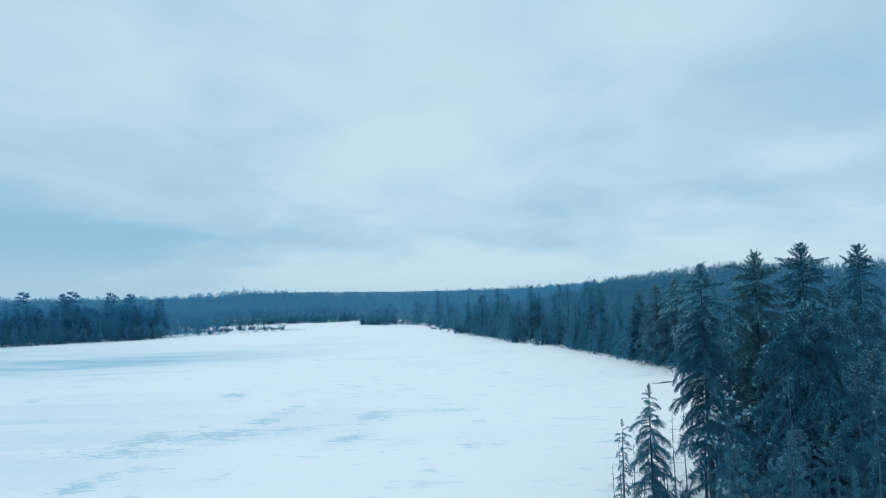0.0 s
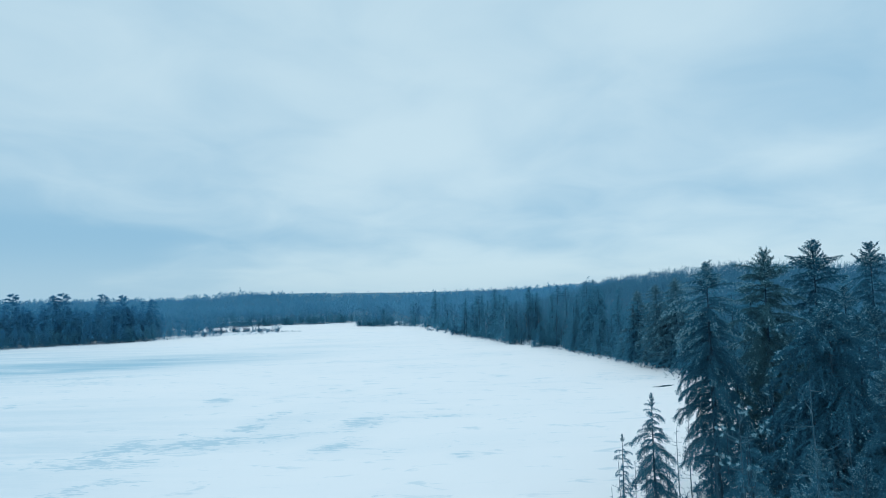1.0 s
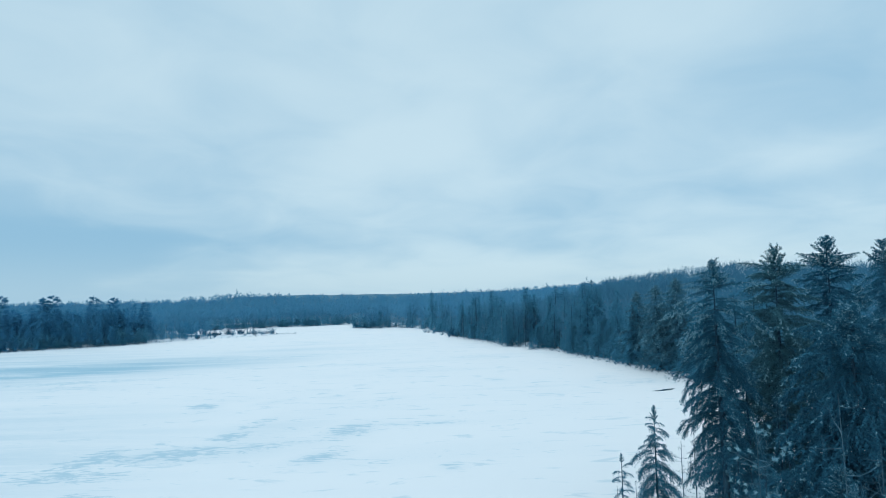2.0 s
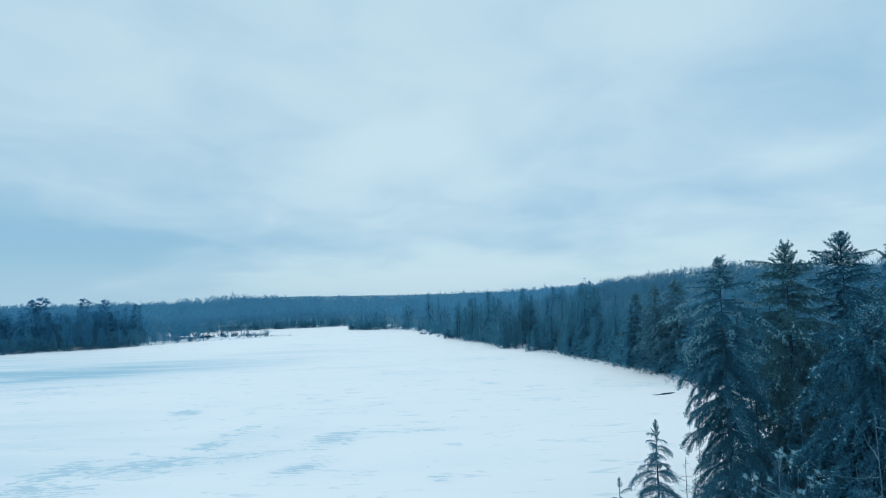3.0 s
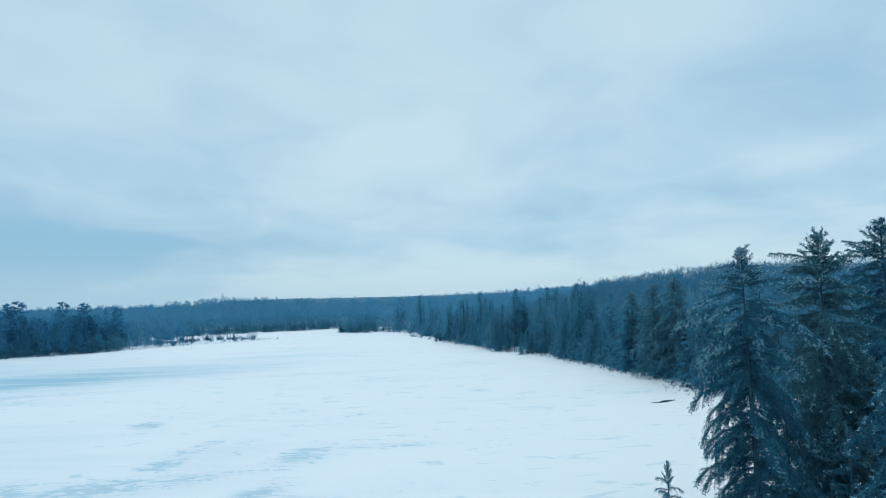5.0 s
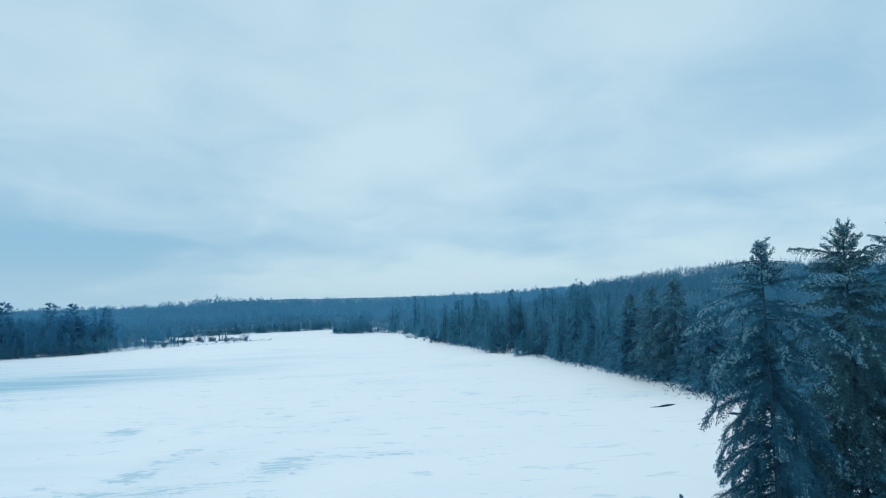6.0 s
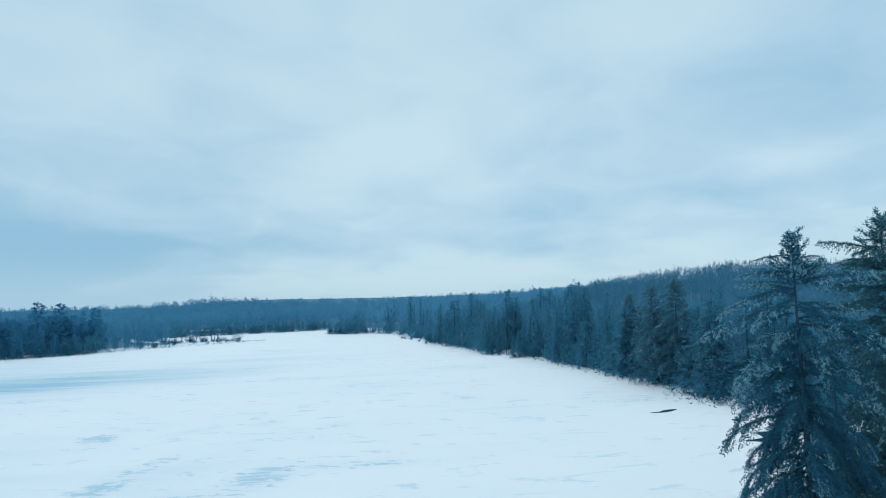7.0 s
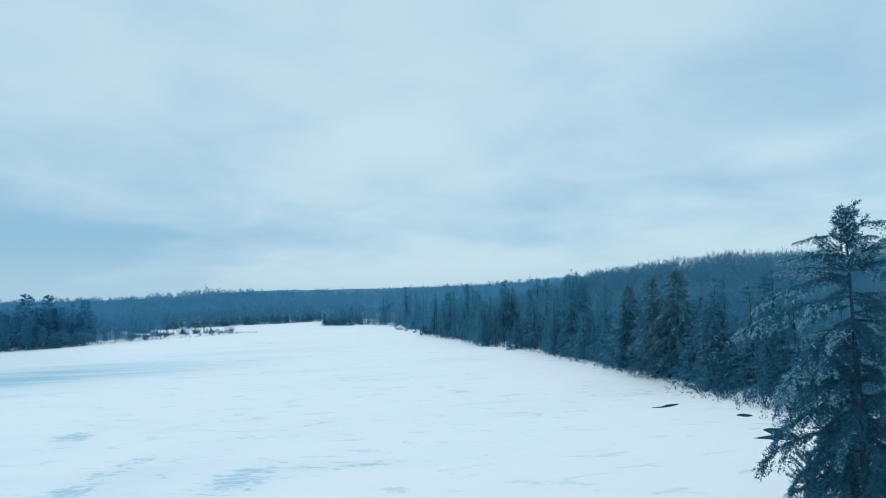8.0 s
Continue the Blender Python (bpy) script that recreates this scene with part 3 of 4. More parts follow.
def build_middle_trees():
    mixed = ((SPRUCES, 0.34), (PINES, 0.16), (HARDWOODS, 0.30), (BIRCHES, 0.10), (YOUNG, 0.10))
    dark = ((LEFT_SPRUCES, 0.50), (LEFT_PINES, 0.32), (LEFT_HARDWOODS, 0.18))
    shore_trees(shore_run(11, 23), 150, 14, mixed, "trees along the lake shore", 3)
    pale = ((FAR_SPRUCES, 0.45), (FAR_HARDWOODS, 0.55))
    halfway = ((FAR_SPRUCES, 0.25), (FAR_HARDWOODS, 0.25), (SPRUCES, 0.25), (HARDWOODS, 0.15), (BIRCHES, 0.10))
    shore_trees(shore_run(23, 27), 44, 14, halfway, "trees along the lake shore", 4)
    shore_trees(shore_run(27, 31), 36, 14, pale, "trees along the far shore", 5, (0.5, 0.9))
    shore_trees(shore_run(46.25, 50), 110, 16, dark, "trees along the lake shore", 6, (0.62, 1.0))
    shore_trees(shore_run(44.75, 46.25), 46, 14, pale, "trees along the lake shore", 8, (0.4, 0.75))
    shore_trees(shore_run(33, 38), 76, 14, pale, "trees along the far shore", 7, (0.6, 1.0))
    shore_trees(shore_run(12, 20), 46, 2.2, ((YOUNG, 0.4), (SPRUCES, 0.6)), "trees along the lake shore", 12, (0.55, 0.85))
    shore_trees(shore_run(15, 24), 26, 3.0, ((BIRCHES, 0.6), (HARDWOODS, 0.4)), "trees along the lake shore", 14, (0.6, 0.95))
    # the tallest of the stand across the ice: placed and sized to fit the camera's view
    for i, (x, y, top) in enumerate(((-172.5, 244.1, 21.5), (-167.6, 249.9, 21.2), (-162.3, 254.1, 21.3), (-159.7, 253.3, 22.0), (-156.1, 254.0, 21.5), (-150.8, 257.4, 20.9),
                      (-147.1, 263.8, 21.1), (-140.4, 267.8, 20.7), (-139.1, 269.6, 20.4), (-135.8, 271.2, 21.1), (-132.4, 273.9, 20.8), (-126.9, 277.3, 20.7),
                      (-176.8, 247.6, 21.1), (-170.7, 246.8, 22.4), (-171.7, 252.4, 22.5), (-167.3, 252.9, 21.9), (-165.8, 253.9, 22.8),
                      (-158.2, 254.2, 23.7), (-160.2, 263.5, 23.6), (-153.2, 256.4, 22.4), (-150.8, 262.5, 20.6), (-150.0, 265.0, 22.4),
                      (-149.0, 270.1, 20.3), (-144.0, 265.9, 21.8), (-145.5, 273.1, 21.8), (-140.9, 277.3, 22.0), (-133.6, 272.0, 22.7),
                      (-132.3, 278.0, 21.9), (-127.7, 273.7, 22.6), (-125.8, 279.7, 18.8), (-121.0, 279.0, 15.2))):
        kind = (LEFT_SPRUCES[0], LEFT_PINES[2], LEFT_PINES[1], LEFT_SPRUCES[1], LEFT_PINES[0])[i % 5]
        tall = (top + 1.1 - ground_at(x, y)) / 16.2
        plant(kind, x, y, (tall * 0.95, tall), i * 77, "trees along the lake shore", 0.05)
    # the ones that stand out
    for x, y, h in ((32.8, 210.0, 1.15), (38.9, 197.0, 0.95), (41.5, 200.0, 1.2), (47.5, 180.0, 0.8)):
        plant(YOUNG[1], x, y, (h * 0.95, h), h * 300, "trees along the lake shore", 0.05)
    for kind, x, y, s, h, turn in ((PINES[0], 70, 275, 0.95, 0.97, 20), (PINES[1], 64, 268, 1.0, 0.99, 80), (PINES[2], 76, 262, 0.9, 0.93, 140),
                                   (SPRUCES[1], 78, 258, 1.1, 1.15, 10), (PINES[0], 71, 150, 1.0, 0.8, 200),
                                   (SPRUCES[2], 61, 127, 1.1, 0.8, 77), (YOUNG[1], -22, 351, 1.2, 1.5, 0)):
        plant(kind, x, y, (s, h), turn, "trees along the lake shore", 0.05)


build_middle_trees()

# ---- the woods behind, too many to count ----


def low_spruce(seed, height, radius, n, wide=1.0):
    rng = np.random.RandomState(seed)
    g = Geo()
    sticks(g, [(0, 0, -0.5)], [(0, 0, height * 0.9)], height * 0.009, 0.02)
    k = np.arange(n)
    h = height * (0.10 + 0.87 * ((k + rng.uniform(0, 1, n)) / n) ** 0.75)
    rel = 1 - h / height
    reach = radius * (rel ** 0.7 + 0.14) * rng.uniform(0.6, 1.2, n)
    az = k * 2.399
    out = np.stack([np.cos(az), np.sin(az), 0.25 - 0.7 * rel], 1)
    p = np.stack([np.zeros(n), np.zeros(n), h], 1)
    for w, part_size in ((0.35, 0.62), (0.80, 0.50)):
        size = reach * part_size + 0.28
        tufts(g, rng, p + out * (reach * w)[:, None], out, 2, size, size * 0.26 * wide, 0.5)
    tufts(g, rng, np.array([[0, 0, height * 0.93]]), np.array([[0, 0, 1.0]]), 3, height * 0.05, 0.16, 0.35)
    return g.arrays()[:2]


def low_hardwood(seed, height, spread, n, wide=0.045):
    rng = np.random.RandomState(seed)
    g = Geo()
    sticks(g, [(0, 0, -0.5)], [(rng.uniform(-0.3, 0.3), 0.2, height * 0.5)], height * 0.008, 0.05)
    az, r = rng.uniform(0, 6.283, n), spread * rng.uniform(0.1, 1.0, n) ** 0.7
    level = rng.uniform(0.1, 1.0, n) ** 0.38
    h = height * (0.15 + 0.70 * level * np.sqrt(np.maximum(1.05 - (r / spread) ** 2, 0.1)))
    d = np.stack([np.cos(az) * r / spread, np.sin(az) * r / spread, rng.uniform(1.2, 2.4, n)], 1)
    p = np.stack([np.cos(az) * r, np.sin(az) * r, h], 1)
    tufts(g, rng, p, d, 3, height * 0.12, wide, 0.30)
    return g.arrays()[:2]


def far_hardwood(seed, height, spread):
    """A far hardwood: a soft rounded mass of rising twigs with a frayed rim."""
    rng = np.random.RandomState(seed)
    g = Geo()
    sticks(g, [(0, 0, -0.5)], [(0.2, 0.1, height * 0.5)], height * 0.008, 0.05)
    n = 50
    el, az = np.arcsin(rng.uniform(-0.5, 1.0, n)), rng.uniform(0, 6.283, n)
    r = rng.uniform(0.45, 1.0, n) ** 0.5
    out = np.stack([np.cos(el) * np.cos(az), np.cos(el) * np.sin(az), np.sin(el)], 1)
    p = out * r[:, None] * np.array([spread, spread, height * 0.34]) + np.array([0, 0, height * 0.52])
    tufts(g, rng, p, out * np.array([0.5, 0.5, 0.3]) + np.array([0, 0, 0.8]), 1, height * 0.09, 0.31, 0.25)
    return g.arrays()[:2]


def scatter(name, label, templates, weights, xy, z, scales, mats, seed):
    """Many trees joined into one mesh."""
    rng = np.random.RandomState(seed)
    which = rng.choice(len(templates), len(xy), p=weights)
    vs, fs, ms, base = [], [], [], 0
    for k, (tv, tf, mat) in enumerate(templates):
        i = np.where(which == k)[0]
        if not len(i):
            continue
        a = rng.uniform(0, 6.283, len(i))
        s = scales[i]
        wide = s * rng.uniform(0.85, 1.2, len(i))
        ca, sa = np.cos(a)[:, None], np.sin(a)[:, None]
        x = (tv[None, :, 0] * ca - tv[None, :, 1] * sa) * wide[:, None] + xy[i, 0:1]
        y = (tv[None, :, 0] * sa + tv[None, :, 1] * ca) * wide[:, None] + xy[i, 1:2]
        zz = tv[None, :, 2] * s[:, None] + z[i, None]
        vs.append(np.stack([x, y, zz], -1).reshape(-1, 3))
        fs.append((tf[None] + (np.arange(len(i)) * len(tv))[:, None, None]).reshape(-1, 3) + base)
        ms.append(np.full(len(i) * len(tf), mat))
        base += len(i) * len(tv)
    ob = new(name, mesh_of(name, np.concatenate(vs), np.concatenate(fs), np.concatenate(ms), mats))
    return tagged(ob, label, "forest", kind="stuff")


def stand(rng, count, x0, x1, y0, y1, d0, d1, test=None):
    """Places for trees in a box, between two distances from the shore."""
    xy = np.stack([rng.uniform(x0, x1, count), rng.uniform(y0, y1, count)], 1)
    d = from_shore(xy[:, 0], xy[:, 1])
    keep = (d > d0) & (d < d1)
    if test is not None:
        keep &= test(xy[:, 0], xy[:, 1])
    xy, d = xy[keep], d[keep]
    return xy, land(xy[:, 0], xy[:, 1], d) - 0.1, d


def build_woods():
    spr = [low_spruce(201 + i, h, r + 0.3, 30) for i, (h, r) in enumerate(((15, 2.2), (17, 2.6), (13, 2.0)))]
    hard = [low_hardwood(221 + i, h, s, 38, 0.06) for i, (h, s) in enumerate(((13, 2.6), (12, 3.0), (14, 2.4), (13, 3.2)))]
    rng = np.random.RandomState(77)
    # hardwoods over the ridge beside the lake
    xy, z, d = stand(rng, 4400, 30, 270, 60, 330, 11, 160)
    near = [(*spr[0], 1), (*spr[1], 1), (*hard[0], 0), (*hard[1], 0), (*hard[2], 0), (*hard[3], 0)]
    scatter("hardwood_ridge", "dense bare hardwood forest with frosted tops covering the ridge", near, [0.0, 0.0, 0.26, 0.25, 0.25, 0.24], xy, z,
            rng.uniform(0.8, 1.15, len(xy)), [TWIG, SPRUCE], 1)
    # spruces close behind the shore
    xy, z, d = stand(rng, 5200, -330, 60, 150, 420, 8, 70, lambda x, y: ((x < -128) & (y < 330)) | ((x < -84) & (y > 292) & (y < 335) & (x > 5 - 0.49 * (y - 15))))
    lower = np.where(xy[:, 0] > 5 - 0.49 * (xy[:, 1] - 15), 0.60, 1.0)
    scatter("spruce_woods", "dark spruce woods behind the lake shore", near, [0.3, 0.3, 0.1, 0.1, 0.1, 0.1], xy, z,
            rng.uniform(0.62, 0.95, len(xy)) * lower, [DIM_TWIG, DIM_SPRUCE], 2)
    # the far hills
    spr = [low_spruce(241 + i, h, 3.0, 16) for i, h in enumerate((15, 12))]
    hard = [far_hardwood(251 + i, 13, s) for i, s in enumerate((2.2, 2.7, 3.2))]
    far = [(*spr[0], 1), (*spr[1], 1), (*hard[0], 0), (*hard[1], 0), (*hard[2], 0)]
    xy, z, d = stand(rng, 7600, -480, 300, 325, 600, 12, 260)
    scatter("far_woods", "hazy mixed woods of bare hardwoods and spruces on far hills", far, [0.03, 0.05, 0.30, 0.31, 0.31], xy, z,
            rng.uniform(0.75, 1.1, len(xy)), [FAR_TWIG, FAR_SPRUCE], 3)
    # saplings and thicket under the trees, close behind the shore
    low = [(*low_spruce(261, 4.5, 1.3, 44, 0.5), 1), (*low_spruce(262, 6.0, 1.5, 48, 0.5), 1), (*low_hardwood(263, 4.0, 1.6, 26, 0.03), 0), (*low_hardwood(264, 5.5, 1.5, 26, 0.03), 0)]
    xy = []
    for run, count in ((shore_run(11, 19), 520), (shore_run(19, 27), 320), (shore_run(46, 50), 260), (shore_run(27, 31), 120), (shore_run(33, 38), 380)):
        p, side = along(run, count, rng)
        xy.append(p + side * (0.9 + bay(p)[:, None] * 0.8 + 6.5 * rng.uniform(0, 1, (count, 1)) ** 1.6))
    xy = np.concatenate(xy)
    z = np.maximum(land(xy[:, 0], xy[:, 1]), 0) - 0.05
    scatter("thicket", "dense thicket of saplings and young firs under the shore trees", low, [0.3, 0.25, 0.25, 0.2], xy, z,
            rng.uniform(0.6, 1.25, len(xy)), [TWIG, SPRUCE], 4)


build_woods()

# ---- the big trees beside the camera's way ----


def knobs(geo, rng, p, d, mats, count, size, spread=0.65, flat=0.25):
    """Clusters of short needles at the points p, of which mats says whether they are rimed."""
    for flag in (0, 1):
        pick = mats == flag
        if pick.any():
            q = np.repeat(p[pick], count, 0)
            tufts(geo, rng, q + rng.normal(size=q.shape) * size * 0.35, np.repeat(d[pick], count, 0), 1, size, size * 0.15, spread, flag, flat)


LUMP = np.array([(0, 0, 1.0), (0.94, 0, -0.33), (-0.47, 0.82, -0.33), (-0.47, -0.82, -0.33)])
LUMP_FACES = np.array([(0, 1, 2), (0, 2, 3), (0, 3, 1), (1, 3, 2)])


def lumps(geo, rng, p, size, mats):
    """Small uneven clumps of needles, turned at random, at the points p."""
    n = len(p)
    q = unit(rng.normal(size=(n, 4)))
    w, x, y, z = q.T
    turn = np.stack([np.stack([1 - 2 * (y * y + z * z), 2 * (x * y - z * w), 2 * (x * z + y * w)], 1),
                     np.stack([2 * (x * y + z * w), 1 - 2 * (x * x + z * z), 2 * (y * z - x * w)], 1),
                     np.stack([2 * (x * z - y * w), 2 * (y * z + x * w), 1 - 2 * (x * x + y * y)], 1)], 1)
    v = np.einsum("nij,kj->nki", turn, LUMP) * (size * rng.uniform(0.6, 1.35, (n, 1, 1))) + p[:, None]
    for flag in (0, 1):
        pick = np.where(mats == flag)[0]
        geo.add(v[pick], (LUMP_FACES[None] + 4 * np.arange(len(pick))[:, None, None]).reshape(-1, 3), flag)


def limb_meshes(seed, length, rise, fall, twig, gap, needle, rime_part, blade, blades, splay=1.0, hang=0.12, bare=0.1, lift=0.0, core=0.0):
    """A bough along +x that leaves the stem at the angle rise and ends at the angle fall: its wood and a fan of needled twigs."""
    rng = np.random.RandomState(seed)
    n = 9
    ang = np.radians(np.linspace(rise, fall, n - 1) + rng.uniform(-6, 6, n - 1))
    ang[-2:] += math.radians(lift)
    yaw = np.cumsum(rng.uniform(-0.10, 0.10, n - 1))
    step = length / (n - 1)
    move = np.stack([np.cos(ang) * np.cos(yaw), np.cos(ang) * np.sin(yaw), np.sin(ang)], 1) * step
    axis = np.concatenate([np.zeros((1, 3)), np.cumsum(move, 0)])
    wood, leaf = Geo(), Geo()
    tube(wood, axis, np.linspace(0.009 * length + 0.012, 0.006, n), 3)
    count = int(length / gap)
    w = np.clip(bare + (1 - bare) * (np.arange(count) + rng.uniform(0, 1, count)) / count, 0, 0.999)
    i = np.minimum((w * (n - 1)).astype(int), n - 2)
    root = axis[i] + move[i] * (w * (n - 1) - i)[:, None]
    fwd = unit(move[i])
    sidev = unit(np.cross(fwd, np.array([[0, 0, 1.0]]))) * np.where(np.arange(count) % 2, 1.0, -1.0)[:, None]
    low = np.where(rng.uniform(0, 1, count) < hang, rng.uniform(-1.4, -0.5, count), rng.uniform(-0.45, 0.32, count))
    d = unit(fwd + sidev * (splay * rng.uniform(0.5, 1.0, count) * (1.1 - 0.6 * w))[:, None] + np.stack([0 * low, 0 * low, low], 1) + rng.normal(size=(count, 3)) * 0.28)
    ln = twig * (0.32 + 0.85 * np.sin(math.pi * np.clip(w, 0, 1) ** 0.75)) * rng.uniform(0.55, 1.15, count)
    for k in range(count):
        m = max(3, int(ln[k] / (blade * 0.68)))
        u = np.linspace(0.08, 1.0, m)
        p = root[k] + d[k] * (ln[k] * u)[:, None]
        p[:, 2] -= 0.38 * ln[k] * u ** 2
        p += rng.normal(size=p.shape) * 0.03 * u[:, None] ** 0.5
        outer = 0.5 * (u + w[k]) + rng.uniform(-0.12, 0.12) + rng.uniform(-0.04, 0.04, m)
        knobs(leaf, rng, p, np.gradient(p, axis=0), (outer > 1.02 - rime_part).astype(int), blades, blade)
        if core:
            lumps(leaf, rng, p, blade * core, (outer > 1.02 - rime_part).astype(int))
        if k % 3 == 0:
            sticks(wood, root[k:k + 1], p[-1:], 0.009, 0.004)
    # the bough's own needles
    steps = np.linspace(max(bare, 0.1), 1, 40)
    spine = np.stack([np.interp(steps, np.linspace(0, 1, n), axis[:, c]) for c in range(3)], 1)
    knobs(leaf, rng, spine + np.array([0, 0, 0.03]), np.gradient(spine, axis=0), (steps + rng.uniform(-0.3, 0.3, 40) > 1.0 - rime_part).astype(int), blades + 1, blade)
    if core:
        lumps(leaf, rng, spine + rng.normal(size=spine.shape) * 0.04, blade * core, (steps > 1.0 - rime_part).astype(int))
    return wood.mesh("limb", [BARK if rime_part < 0.3 else PALE_BARK], True), leaf.mesh("needles", [needle, RIME])


def plume_meshes(seed, needle):
    """The open top of a pine: a leader and rising side shoots with clumps of needles at their ends, two metres high."""
    rng = np.random.RandomState(seed)
    wood, leaf = Geo(), Geo()
    tube(wood, [(0, 0, -0.3), (0.03, 0.02, 0.8), (0, 0, 1.95)], [0.035, 0.025, 0.008], 5)
    lines, ways = [], []
    for h, length, count in ((0.0, 1.25, 6), (0.45, 0.95, 5), (0.85, 0.75, 5), (1.2, 0.6, 5), (1.5, 0.42, 4), (1.72, 0.3, 4)):
        for k in range(count):
            az = rng.uniform(-0.5, 0.5) + k * 6.283 / count + h * 3
            d = np.array([math.cos(az), math.sin(az), 0.25 + 0.35 * h + rng.uniform(-0.2, 0.2)])
            ln = length * rng.uniform(0.55, 1.15)
            u = np.linspace(0, 1, 5)[:, None]
            p = np.array([0, 0, h + rng.uniform(-0.12, 0.12)]) + d * ln * u + np.array([0, 0, 0.28 * ln]) * u ** 2.5
            tube(wood, p[::2], [0.016, 0.011, 0.005], 3)
            v = np.linspace(0.25, 1, max(5, int(ln * 15)))
            q = np.stack([np.interp(v, u[:, 0], p[:, c]) for c in range(3)], 1)
            side = unit(np.cross(d, np.array([0, 0, 1.0])))
            for shift in (-1, 0, 1):
                lines.append(q + (side * shift + np.array([0, 0, 0.5 * abs(shift)])) * 0.16 * np.sin(v * 3.0)[:, None] * ln + rng.normal(size=q.shape) * 0.03)
                ways.append(np.repeat((unit(d) + 0.7 * side * shift + np.array([0, 0, 0.3]))[None], len(v), 0))
    top = np.linspace(0.9, 1.95, 12)
    lines.append(np.stack([0 * top, 0 * top, top], 1)), ways.append(np.repeat(np.array([[0.1, 0, 1.0]]), 12, 0))
    line, ways = np.concatenate(lines), np.concatenate(ways)
    knobs(leaf, rng, line, ways, (rng.uniform(0, 1, len(line)) < 0.25).astype(int), 5, 0.11, 0.6, 0.0)
    lumps(leaf, rng, line, 0.045, (rng.uniform(0, 1, len(line)) < 0.25).astype(int))
    return wood.mesh("top_shoot", [BARK], True), leaf.mesh("needles", [needle, RIME])


def limb_set(seed, needle, rime, gap=0.10, blades=4, blade=0.17, twig=1.0, sweep=1.0, hang=0.12, lift=0.0, core=0.0):
    """Limbs for the open top, the middle and the skirts of a tree, four metres long before they are scaled."""
    return {"plume": [plume_meshes(seed + k, needle) for k in range(3)],
            "open": [limb_meshes(seed + 30 + k, 4.0, 8 - 6 * k, -22 * sweep - 8 * k, twig * 0.62, gap * 0.85, needle, rime + 0.16, blade * 0.9, blades, 0.9, 0.45, 0.04, lift, core) for k in range(3)],
            "mid": [limb_meshes(seed + 10 + k, 4.0, 14 - 4 * k, -34 * sweep - 5 * k, twig, gap, needle, rime, blade, blades, 1.0, hang, 0.08, lift, core) for k in range(4)],
            "low": [limb_meshes(seed + 20 + k, 4.0, 4 - 4 * k, -46 * sweep - 5 * k, twig * 1.1, gap, needle, rime * 0.45, blade, blades, 1.0, hang, 0.08, lift, core) for k in range(5)]}


LIMB_POOL = {"rimed": limb_set(300, NEEDLE, 0.24, 0.08, 5, 0.11, 0.78, 1.0, 0.2, 0.0, 0.38),
             "dark": limb_set(340, NEEDLE, 0.08, 0.11, 3, 0.16, 1.0, 0.6, 0.25, 12, 0.45), "olive": limb_set(380, NEEDLE_OLIVE, 0.08, 0.11, 3, 0.16, 1.0, 0.8, 0.25, 8, 0.45),
             "dense": limb_set(660, NEEDLE, 0.06, 0.125, 3, 0.165, 1.15, 0.9, 0.3, 0.0, 0.45),
             "soft": limb_set(420, NEEDLE_PALE, 0.04, 0.13, 4, 0.19, 0.9, 0.3, 0.15, 20), "small": limb_set(460, NEEDLE, 0.05, 0.13, 4, 0.22, 1.2, 1.1, 0.3),
             "small_rimed": limb_set(500, NEEDLE, 0.05, 0.13, 4, 0.22, 1.1, 0.8, 0.2), "back": limb_set(540, NEEDLE, 0.03, 0.20, 4, 0.30, 1.4, 0.9, 0.3),
             "frosted": limb_set(620, NEEDLE_PALE, 0.10, 0.16, 4, 0.30, 1.2, 0.6, 0.2, 10), "back_olive": limb_set(580, NEEDLE_OLIVE, 0.03, 0.20, 4, 0.30, 1.4, 0.9, 0.3)}


